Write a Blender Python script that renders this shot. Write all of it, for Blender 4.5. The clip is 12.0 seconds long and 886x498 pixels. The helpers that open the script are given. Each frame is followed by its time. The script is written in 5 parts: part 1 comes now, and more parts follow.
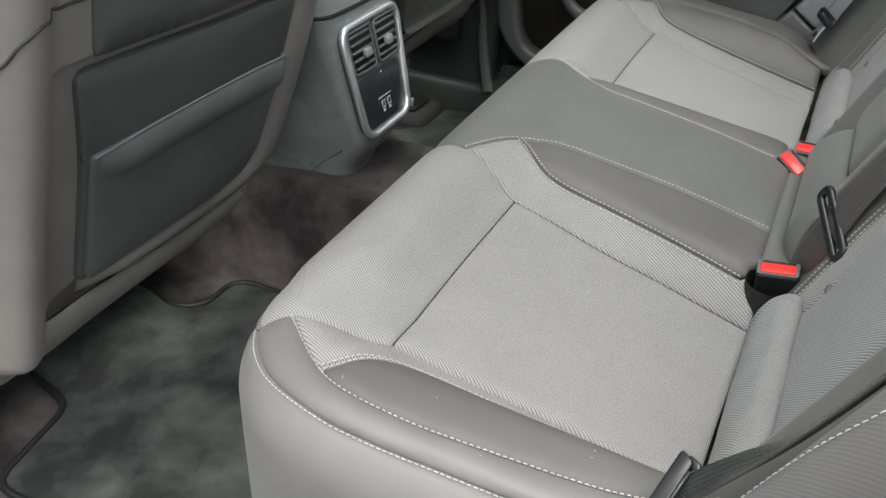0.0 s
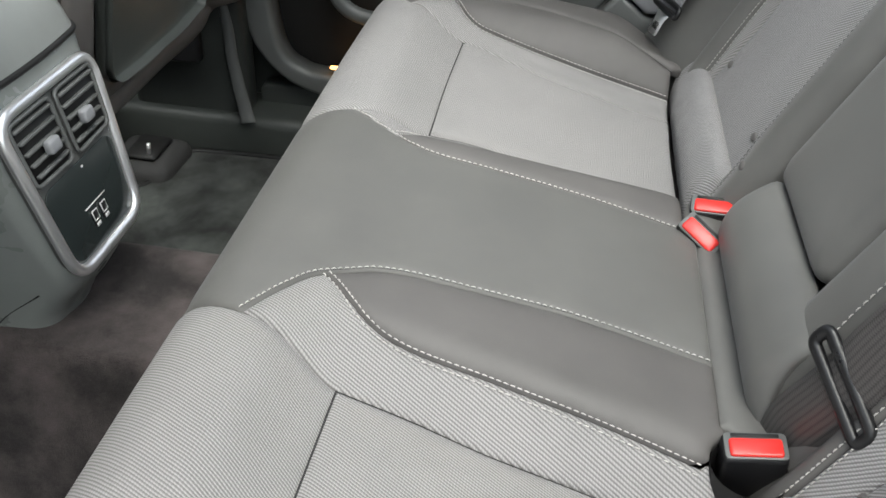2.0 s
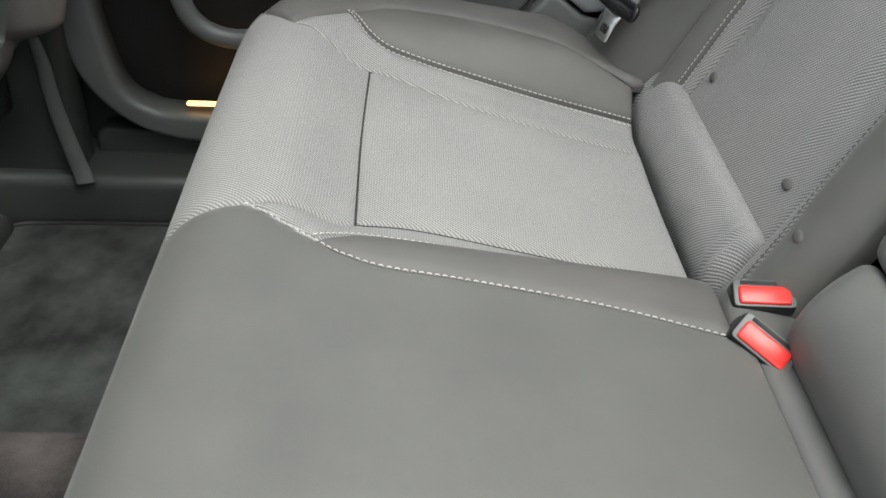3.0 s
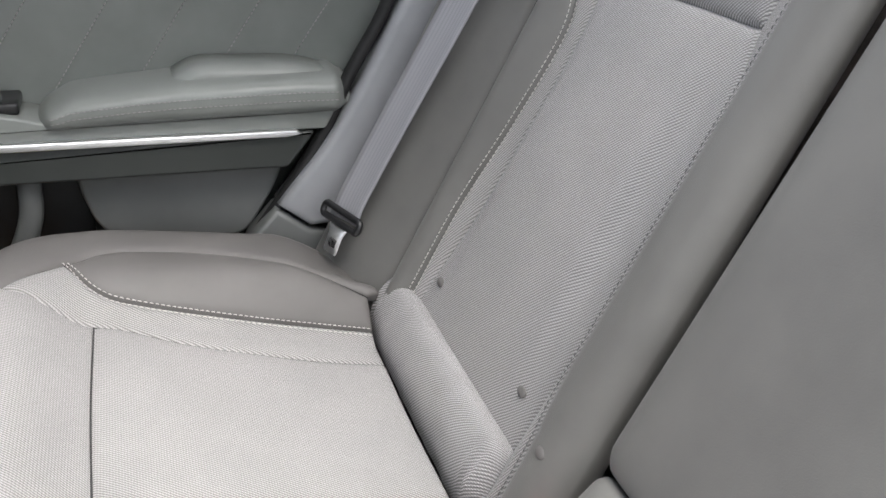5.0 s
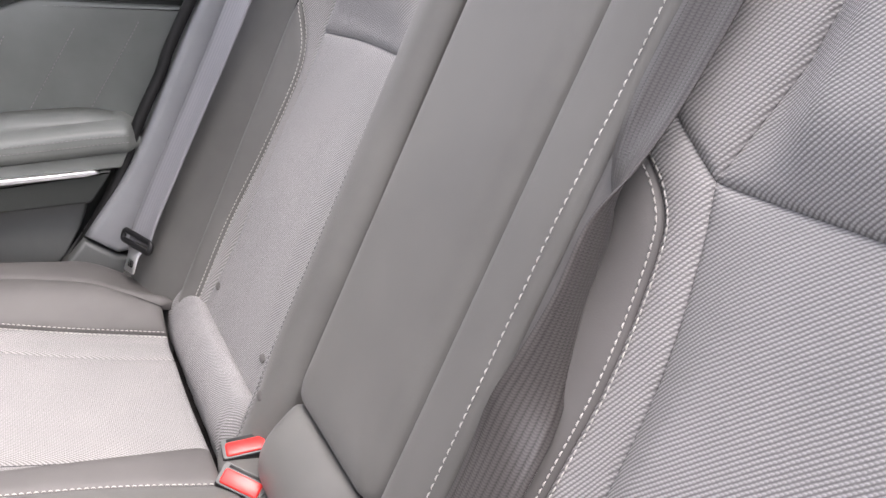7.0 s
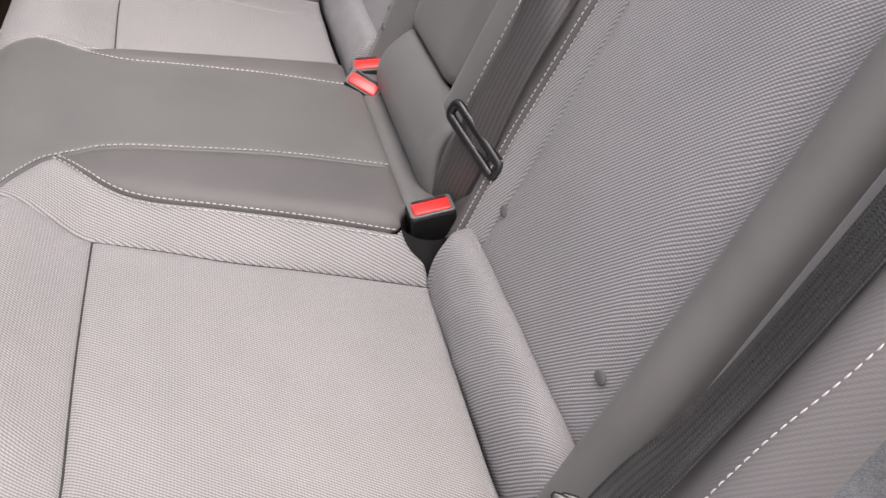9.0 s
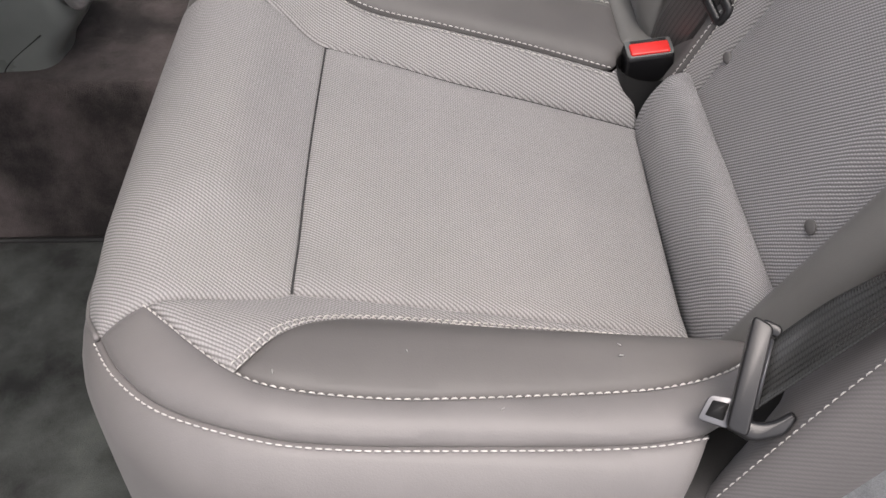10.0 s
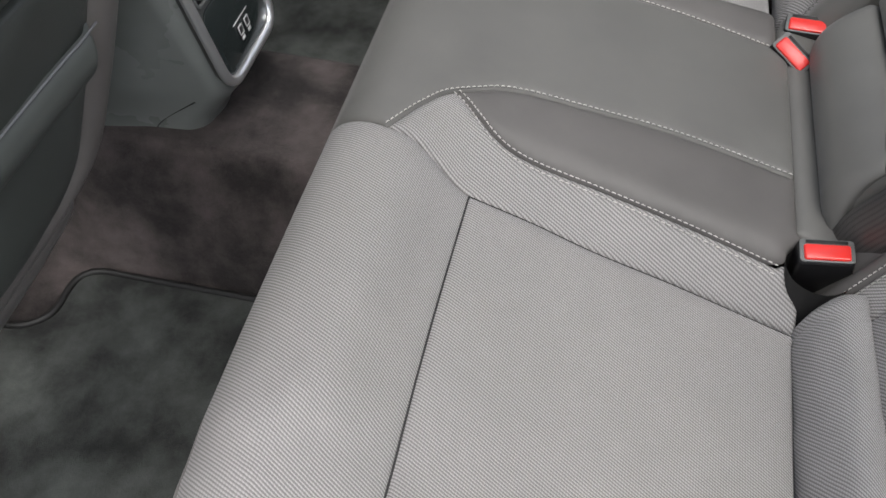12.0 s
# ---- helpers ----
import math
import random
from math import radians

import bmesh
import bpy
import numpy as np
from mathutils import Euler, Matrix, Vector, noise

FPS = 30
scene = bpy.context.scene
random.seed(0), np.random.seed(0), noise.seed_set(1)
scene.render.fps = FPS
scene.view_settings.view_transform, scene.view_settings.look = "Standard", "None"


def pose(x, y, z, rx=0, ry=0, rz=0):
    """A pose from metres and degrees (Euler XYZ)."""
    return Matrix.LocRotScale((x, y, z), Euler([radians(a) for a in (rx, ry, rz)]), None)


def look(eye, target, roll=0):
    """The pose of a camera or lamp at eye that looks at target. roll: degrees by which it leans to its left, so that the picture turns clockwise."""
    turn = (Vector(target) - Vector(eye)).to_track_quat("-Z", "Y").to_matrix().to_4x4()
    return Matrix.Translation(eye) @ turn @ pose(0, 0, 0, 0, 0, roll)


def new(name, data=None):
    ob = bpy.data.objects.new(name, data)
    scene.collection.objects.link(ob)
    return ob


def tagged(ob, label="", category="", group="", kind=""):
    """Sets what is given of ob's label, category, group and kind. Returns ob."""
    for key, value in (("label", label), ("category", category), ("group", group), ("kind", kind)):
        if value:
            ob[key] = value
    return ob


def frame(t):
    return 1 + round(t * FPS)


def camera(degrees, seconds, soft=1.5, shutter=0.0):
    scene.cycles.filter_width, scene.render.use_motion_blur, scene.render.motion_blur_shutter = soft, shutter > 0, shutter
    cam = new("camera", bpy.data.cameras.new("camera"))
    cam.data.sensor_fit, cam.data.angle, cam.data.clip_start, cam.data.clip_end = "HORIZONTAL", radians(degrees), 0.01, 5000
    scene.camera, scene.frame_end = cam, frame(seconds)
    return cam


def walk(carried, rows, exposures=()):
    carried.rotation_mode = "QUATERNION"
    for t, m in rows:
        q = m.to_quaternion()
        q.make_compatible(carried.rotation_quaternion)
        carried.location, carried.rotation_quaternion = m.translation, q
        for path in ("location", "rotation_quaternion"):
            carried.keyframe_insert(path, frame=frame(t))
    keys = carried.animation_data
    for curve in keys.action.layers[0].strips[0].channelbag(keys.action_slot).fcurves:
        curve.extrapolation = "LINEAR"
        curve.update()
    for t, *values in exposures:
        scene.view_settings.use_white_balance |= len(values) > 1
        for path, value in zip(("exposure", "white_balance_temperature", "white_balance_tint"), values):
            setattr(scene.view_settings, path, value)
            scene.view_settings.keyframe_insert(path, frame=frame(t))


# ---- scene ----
cam = camera(52.5, 12.0)
PATH = [
    (0, (0.324, -1.159, 0.922), (-0.365, 0.376, -0.16), 1.9),
    (0.5, (0.282, -1.064, 0.901), (-0.363, 0.487, -0.185), 1.9),
    (1, (0.256, -0.947, 0.897), (-0.24, 0.65, -0.2), 2.3),
    (1.5, (0.224, -0.836, 0.884), (-0.135, 0.782, -0.236), 2.5),
    (2, (0.138, -0.711, 0.853), (-0.064, 0.915, -0.294), 3.2),
    (2.5, (0.061, -0.546, 0.809), (-0.01, 1.067, -0.371), 3.4),
    (3, (0.036, -0.393, 0.78), (0.134, 1.219, -0.399), 3.5),
    (3.2, (0.046, -0.365, 0.772), (0.204, 1.247, -0.401), 3.0),
    (4.8, (0.054, -0.337, 0.857), (0.633, 1.33, -0.084), 3.6),
    (5, (0.058, -0.348, 0.86), (0.683, 1.33, -0.031), 3.6),
    (5.5, (0.084, -0.391, 0.866), (0.79, 1.289, 0.041), 2.2),
    (6, (0.124, -0.444, 0.874), (0.888, 1.225, 0.08), 1.7),
    (6.5, (0.152, -0.527, 0.883), (0.943, 1.138, 0.108), 1.3),
    (6.7, (0.164, -0.569, 0.893), (0.963, 1.097, 0.129), 1.2),
    (8.3, (0.172, -0.874, 0.854), (0.925, 0.722, -0.086), 2.5),
    (8.5, (0.158, -0.904, 0.856), (0.813, 0.683, -0.169), 2.6),
    (9, (0.136, -0.945, 0.846), (0.562, 0.623, -0.321), 2.4),
    (9.5, (0.122, -0.976, 0.833), (0.324, 0.523, -0.476), 1.4),
    (10, (0.093, -0.985, 0.837), (0.139, 0.439, -0.566), 0.9),
    (10.5, (0.05, -0.961, 0.841), (-0.028, 0.425, -0.599), 1.2),
    (11, (0.054, -0.907, 0.861), (-0.123, 0.441, -0.606), 0.9),
    (11.5, (0.075, -0.847, 0.907), (-0.149, 0.46, -0.59), 2.2),
    (12, (0.086, -0.788, 0.95), (-0.16, 0.496, -0.564), 1.8),
]
EXPOSURES = [(0.0, 0.76, 6520.0, 4.0), (1.0, 0.85, 6500.0, 6.0), (1.5, 0.92, 6520.0, 6.0), (2.5, 1.08, 6520.0, 4.0), (3.2, 1.0, 6500.0, 3.5), (4.8, 1.42, 6580.0, 10.0), (5.5, 1.53, 6600.0, 11.0), (6.5, 1.72, 6680.0, 16.0), (8.3, 1.44, 6760.0, 19.0), (8.6, 1.32, 6760.0, 19.0), (9.5, 0.78, 6800.0, 16.0), (10.2, 0.68, 6750.0, 15.0), (11.0, 0.56, 6660.0, 14.0), (11.5, 0.50, 6560.0, 12.0), (12.0, 0.60, 6520.0, 10.0)]
walk(cam, [(t, look(eye, target, roll)) for t, eye, target, roll in PATH], EXPOSURES)

SKY, SUN = 0.20, 1.1

# ---- light ----
world = bpy.data.worlds.new("sky")
scene.world = world
world.use_nodes = True
wn = world.node_tree.nodes
sky = wn.new("ShaderNodeTexSky")
sky.sky_type = "NISHITA"
sky.sun_disc = False
sky.sun_elevation, sky.sun_rotation = radians(70), radians(157)
sky.air_density, sky.dust_density, sky.ozone_density = 1.0, 4.0, 1.0
wn["Background"].inputs[1].default_value = SKY
cloud = wn.new("ShaderNodeHueSaturation")
cloud.inputs["Saturation"].default_value = 0.35
world.node_tree.links.new(sky.outputs[0], cloud.inputs["Color"])
world.node_tree.links.new(cloud.outputs[0], wn["Background"].inputs[0])
sun_data = bpy.data.lights.new("sun", "SUN")
sun_data.energy, sun_data.angle, sun_data.color = SUN, radians(40), (1.0, 0.96, 0.92)
sun = new("sun", sun_data)
sun.matrix_world = look((1.0, -2.4, 7), (0, 0, 0.4))


# ---- materials ----
def nodes_of(name, color, rough, metal=0.0):
    m = bpy.data.materials.new(name)
    m.use_nodes = True
    t = m.node_tree
    b = t.nodes["Principled BSDF"]
    b.inputs["Base Color"].default_value = (*color, 1)
    b.inputs["Roughness"].default_value = rough
    b.inputs["Metallic"].default_value = metal
    return m, t, b


def link(t, a, b):
    t.links.new(a, b)


def mth(t, op, a, b=None):
    n = t.nodes.new("ShaderNodeMath")
    n.operation = op
    for i, v in ((0, a), (1, b)):
        if v is None:
            continue
        if isinstance(v, (int, float)):
            n.inputs[i].default_value = v
        else:
            link(t, v, n.inputs[i])
    return n.outputs[0]


def ramp(t, fac, lo, hi, p0=0.0, p1=1.0):
    n = t.nodes.new("ShaderNodeValToRGB")
    n.color_ramp.elements[0].position, n.color_ramp.elements[1].position = p0, p1
    n.color_ramp.elements[0].color, n.color_ramp.elements[1].color = (*lo, 1), (*hi, 1)
    link(t, fac, n.inputs[0])
    return n.outputs[0]


def noise_of(t, co, scale, detail=3.0, rough=0.6):
    n = t.nodes.new("ShaderNodeTexNoise")
    n.inputs["Scale"].default_value, n.inputs["Detail"].default_value, n.inputs["Roughness"].default_value = scale, detail, rough
    link(t, co, n.inputs["Vector"])
    return n.outputs["Fac"]


def bump_to(t, b, height, strength, distance):
    n = t.nodes.new("ShaderNodeBump")
    n.inputs["Strength"].default_value, n.inputs["Distance"].default_value = strength, distance
    link(t, height, n.inputs["Height"])
    link(t, n.outputs[0], b.inputs["Normal"])


def scaled(c, k):
    return tuple(v * k for v in c)


def grained(name, color, rough, scale=900.0, bump=0.25, dist=0.0006, vary=0.12, metal=0.0, sheen=0.0):
    """Moulded or embossed skin: fine pebble grain and a soft wide unevenness."""
    m, t, b = nodes_of(name, color, rough, metal)
    co = t.nodes.new("ShaderNodeTexCoord").outputs["Object"]
    fine = noise_of(t, co, scale, 2.0)
    wide = noise_of(t, co, 9.0, 4.0)
    link(t, ramp(t, wide, scaled(color, 1 - vary), scaled(color, 1 + vary), 0.3, 0.7), b.inputs["Base Color"])
    link(t, ramp(t, wide, (rough - 0.06,) * 3, (rough + 0.06,) * 3, 0.3, 0.7), b.inputs["Roughness"])
    bump_to(t, b, fine, bump, dist)
    b.inputs["Sheen Weight"].default_value = sheen
    return m


def woven(name, light, dark, pitch=0.0033, turn=27.0, cross=0.0030, bump=0.6):
    """Ribbed mesh cloth: slanted ribs with open gaps between them, broken into short floats by a cross thread."""
    m, t, b = nodes_of(name, light, 0.85)
    uv = t.nodes.new("ShaderNodeUVMap")
    mp = t.nodes.new("ShaderNodeMapping")
    mp.inputs["Rotation"].default_value[2] = radians(turn)
    link(t, uv.outputs[0], mp.inputs["Vector"])
    sep = t.nodes.new("ShaderNodeSeparateXYZ")
    link(t, mp.outputs[0], sep.inputs[0])
    wob = mth(t, "MULTIPLY", noise_of(t, mp.outputs[0], 120.0, 2.0), 0.0007)
    row = mth(t, "ADD", sep.outputs["Y"], wob)
    rib = mth(t, "ADD", mth(t, "MULTIPLY", mth(t, "SINE", mth(t, "MULTIPLY", row, 2 * math.pi / pitch)), 0.5), 0.5)
    slant = mth(t, "ADD", sep.outputs["X"], mth(t, "MULTIPLY", row, 0.5 * cross / pitch))
    dot = mth(t, "ADD", mth(t, "MULTIPLY", mth(t, "SINE", mth(t, "MULTIPLY", slant, 2 * math.pi / cross)), 0.5), 0.5)
    weave = mth(t, "MULTIPLY", rib, mth(t, "ADD", mth(t, "MULTIPLY", dot, 0.55), 0.45))
    co = t.nodes.new("ShaderNodeTexCoord").outputs["Object"]
    wide = noise_of(t, co, 7.0, 4.0)
    fuzz = noise_of(t, co, 1400.0, 2.0)
    mix = mth(t, "ADD", mth(t, "MULTIPLY", weave, 0.9), mth(t, "MULTIPLY", fuzz, 0.15))
    base = ramp(t, mix, dark, light, 0.06, 0.62)
    tone = t.nodes.new("ShaderNodeMixRGB")
    tone.blend_type = "MULTIPLY"
    tone.inputs[0].default_value = 1.0
    link(t, base, tone.inputs[1])
    link(t, ramp(t, wide, (0.93, 0.93, 0.93), (1.05, 1.04, 1.04), 0.3, 0.7), tone.inputs[2])
    link(t, tone.outputs[0], b.inputs["Base Color"])
    bump_to(t, b, weave, bump, 0.0011)
    b.inputs["Sheen Weight"].default_value = 0.1
    b.inputs["Sheen Roughness"].default_value = 0.5
    return m


def piled(name, color, scale=500.0):
    """Carpet pile with brushed patches."""
    m, t, b = nodes_of(name, color, 0.95)
    co = t.nodes.new("ShaderNodeTexCoord").outputs["Object"]
    fibre = noise_of(t, co, scale, 3.0, 0.8)
    brushed = noise_of(t, co, 9.0, 5.0, 0.6)
    both = mth(t, "ADD", mth(t, "MULTIPLY", fibre, 0.4), mth(t, "SUBTRACT", mth(t, "MULTIPLY", brushed, 1.9), 0.65))
    link(t, ramp(t, both, scaled(color, 0.35), scaled(color, 2.6), 0.28, 0.85), b.inputs["Base Color"])
    bump_to(t, b, mth(t, "ADD", fibre, mth(t, "MULTIPLY", brushed, 1.5)), 0.7, 0.003)
    b.inputs["Sheen Weight"].default_value = 0.04
    return m


def webbed(name, color, rough=0.34, deep=0.45):
    """Seat-belt webbing: strands that run along it, each ribbed finely across, with the gloss of nylon."""
    m, t, b = nodes_of(name, color, rough)
    uv = t.nodes.new("ShaderNodeUVMap")
    sep = t.nodes.new("ShaderNodeSeparateXYZ")
    link(t, uv.outputs[0], sep.inputs[0])
    strand = mth(t, "ABSOLUTE", mth(t, "SINE", mth(t, "MULTIPLY", sep.outputs["Y"], math.pi / 0.0048)))
    rib = mth(t, "SINE", mth(t, "MULTIPLY", mth(t, "ADD", sep.outputs["X"], mth(t, "MULTIPLY", strand, 0.0010)), 2 * math.pi / 0.0021))
    h = mth(t, "ADD", mth(t, "MULTIPLY", mth(t, "POWER", strand, 0.5), 0.65), mth(t, "MULTIPLY", rib, 0.18))
    link(t, ramp(t, h, scaled(color, deep), scaled(color, 1.25), 0.1, 0.8), b.inputs["Base Color"])
    bump_to(t, b, h, 0.7 - 0.6 * deep, 0.0007)
    b.inputs["Specular IOR Level"].default_value = 0.6
    b.inputs["Sheen Weight"].default_value = 0.05
    b.inputs["Sheen Roughness"].default_value = 0.35
    return m


CLOTH = woven("ribbed_cloth", (0.376, 0.367, 0.363), (0.164, 0.160, 0.157), 0.0025, 27.0, 0.0025)
CLOTH_SIDE = woven("ribbed_cloth_open", (0.376, 0.367, 0.363), (0.150, 0.147, 0.144), 0.0026, 25.0, 0.0026)
CLOTH_FACING = woven("ribbed_side_cloth", (0.148, 0.141, 0.140), (0.122, 0.117, 0.116), 0.0020, 25.0, 0.0020, 0.16)
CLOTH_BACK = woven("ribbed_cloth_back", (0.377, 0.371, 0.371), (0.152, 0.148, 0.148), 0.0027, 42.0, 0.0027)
VINYL = grained("grey_vinyl", (0.128, 0.126, 0.119), 0.55, sheen=0.1)
VINYL_DARK = grained("dark_grey_vinyl", (0.120, 0.114, 0.110), 0.6)
VINYL_SOFT = grained("grey_soft_vinyl", (0.172, 0.163, 0.160), 0.5, sheen=0.1)
THREAD = grained("pale_thread", (0.56, 0.54, 0.515), 0.7, 2500.0, 0.3, 0.0003)
THREAD_SOFT = grained("soft_grey_thread", (0.36, 0.35, 0.34), 0.7, 2500.0, 0.3, 0.0003)
THREAD_GREY = grained("grey_thread", (0.10, 0.10, 0.10), 0.7, 2500.0, 0.3, 0.0003)
SHELL = grained("brown_grey_shell", (0.215, 0.193, 0.182), 0.42)
INLAY = grained("black_leather_grain", (0.075, 0.082, 0.076), 0.32)
SHELL_TRIM = grained("grey_shell_trim", (0.21, 0.195, 0.186), 0.36)
POCKET = grained("pocket_skin", (0.098, 0.107, 0.100), 0.38)
PLASTIC = grained("dark_grey_plastic", (0.044, 0.049, 0.046), 0.45)
CONSOLE = grained("console_plastic", (0.21, 0.225, 0.216), 0.27)
LID = grained("console_lid_skin", (0.23, 0.24, 0.232), 0.34)
STEEL = nodes_of("dull_steel", (0.16, 0.16, 0.165), 0.36, 0.9)[0]
TRIM_GREY = grained("pale_grey_trim", (0.27, 0.276, 0.288), 0.45)
SEAM = grained("dark_seam_and_shade", (0.035, 0.035, 0.035), 0.8)
PLASTIC_GREY = grained("grey_plastic", (0.12, 0.125, 0.122), 0.4)
BLACK = grained("black_plastic", (0.012, 0.012, 0.013), 0.32, 700.0, 0.1)
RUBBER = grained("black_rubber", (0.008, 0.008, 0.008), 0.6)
GLOSS = nodes_of("gloss_dark_panel", (0.026, 0.033, 0.033), 0.12)[0]
CHROME = nodes_of("satin_chrome", (0.93, 0.94, 0.95), 0.3, 0.88)[0]
RED = nodes_of("red_plastic", (0.80, 0.035, 0.03), 0.28)[0]
RED.node_tree.nodes["Principled BSDF"].inputs["Subsurface Weight"].default_value = 0.1
PALE = nodes_of("pale_print", (0.7, 0.7, 0.7), 0.5)[0]
CARPET = piled("tunnel_carpet", (0.046, 0.038, 0.037))
MAT_PILE = piled("mat_pile", (0.037, 0.041, 0.038), 650.0)
FELT = piled("grey_felt", (0.13, 0.135, 0.14), 800.0)
# One belt webbing in three tones; each colour holds the light on its belt.
BELT = webbed("webbing_shaded", (0.034, 0.035, 0.034), 0.27)
BELT_MID = webbed("webbing_half_lit", (0.075, 0.069, 0.067), 0.34)
BELT_LIT = webbed("webbing_lit", (0.235, 0.235, 0.25), 0.4, 0.9)
DOOR_SKIN = grained("door_vinyl", (0.20, 0.212, 0.20), 0.34)
LINER = grained("roof_cloth", (0.45, 0.44, 0.42), 0.9, 1200.0)
PAINT = grained("grey_body_paint", (0.30, 0.31, 0.32), 0.25)
PAVING = grained("grey_concrete", (0.12, 0.118, 0.115), 0.9, 300.0, 0.8, 0.004)
# Glass of the roof opening that is added to let light in.
GLASS, _t, _b = nodes_of("tinted_roof_glass", (1, 1, 1), 0.0)
_clear, _gloss = (_t.nodes.new("ShaderNodeBsdf" + k) for k in ("Transparent", "Glossy"))
_mix = _t.nodes.new("ShaderNodeMixShader")
_clear.inputs["Color"].default_value = (0.88, 0.90, 0.91, 1)
_gloss.inputs["Roughness"].default_value = 0.02
_mix.inputs[0].default_value = 0.05
link(_t, _clear.outputs[0], _mix.inputs[1])
link(_t, _gloss.outputs[0], _mix.inputs[2])
link(_t, _mix.outputs[0], _t.nodes["Material Output"].inputs["Surface"])
AMBER = nodes_of("amber_lamp", (1.0, 0.5, 0.15), 0.4)[0]
AMBER.node_tree.nodes["Principled BSDF"].inputs["Emission Color"].default_value = (1.0, 0.50, 0.16, 1)
AMBER.node_tree.nodes["Principled BSDF"].inputs["Emission Strength"].default_value = 2.0


# ---- mesh helpers ----
def thing(name, label, category, group="", kind="", at=(0, 0, 0)):
    ob = new(name)
    ob.location = at
    ob.empty_display_size = 0.05
    return tagged(ob, label, category, group, kind)


def part(name, bm, material, parent=None, label="", smooth=True):
    me = bpy.data.meshes.new(name)
    bm.normal_update()
    bm.to_mesh(me)
    bm.free()
    me.materials.append(material)
    if smooth:
        me.polygons.foreach_set("use_smooth", [True] * len(me.polygons))
    ob = new(name, me)
    if parent is not None:
        ob.parent = parent
        up = parent
        off = Vector((0, 0, 0))
        while up is not None:
            off += up.location
            up = up.parent
        me.transform(Matrix.Translation(-off))
    return tagged(ob, label)


def spline(pts, n=10):
    """A smooth open curve through the points."""
    p = [np.array(q, float) for q in pts]
    p = [2 * p[0] - p[1]] + p + [2 * p[-1] - p[-2]]
    out = []
    for i in range(1, len(p) - 2):
        for k in range(n):
            t = k / n
            out.append(0.5 * (2 * p[i] + (p[i + 1] - p[i - 1]) * t + (2 * p[i - 1] - 5 * p[i] + 4 * p[i + 1] - p[i + 2]) * t**2
                              + (3 * p[i] - p[i - 1] - 3 * p[i + 1] + p[i + 2]) * t**3))
    out.append(p[-2])
    return np.array(out)


def even(pts, step, closed=False):
    """The polyline with points at even steps."""
    p = np.array(pts, float)
    if closed:
        p = np.vstack([p, p[:1]])
    d = np.r_[0, np.cumsum(np.linalg.norm(np.diff(p, axis=0), axis=1))]
    n = max(2, int(round(d[-1] / step)) + 1)
    s = np.linspace(0, d[-1], n)
    q = np.stack([np.interp(s, d, p[:, k]) for k in range(p.shape[1])], 1)
    return q[:-1] if closed else q


def ss(a, b, x):
    t = min(1.0, max(0.0, (x - a) / (b - a)))
    return t * t * (3 - 2 * t)


def border_distance(q, loop):
    """The distance of each 2D point from a closed loop, and whether it lies inside."""
    a, b = loop, np.roll(loop, -1, 0)
    ab = b - a
    best, inside = np.full(len(q), 9.0), np.zeros(len(q), bool)
    for i in range(len(a)):
        t = np.clip(((q - a[i]) @ ab[i]) / max(ab[i] @ ab[i], 1e-12), 0, 1)
        best = np.minimum(best, np.linalg.norm(q - a[i] - t[:, None] * ab[i], axis=1))
        cross = (a[i, 1] > q[:, 1]) != (b[i, 1] > q[:, 1])
        with np.errstate(divide="ignore", invalid="ignore"):
            cut = a[i, 0] + (q[:, 1] - a[i, 1]) / (b[i, 1] - a[i, 1]) * ab[i, 0]
        inside ^= cross & (q[:, 0] < cut)
    return best, inside


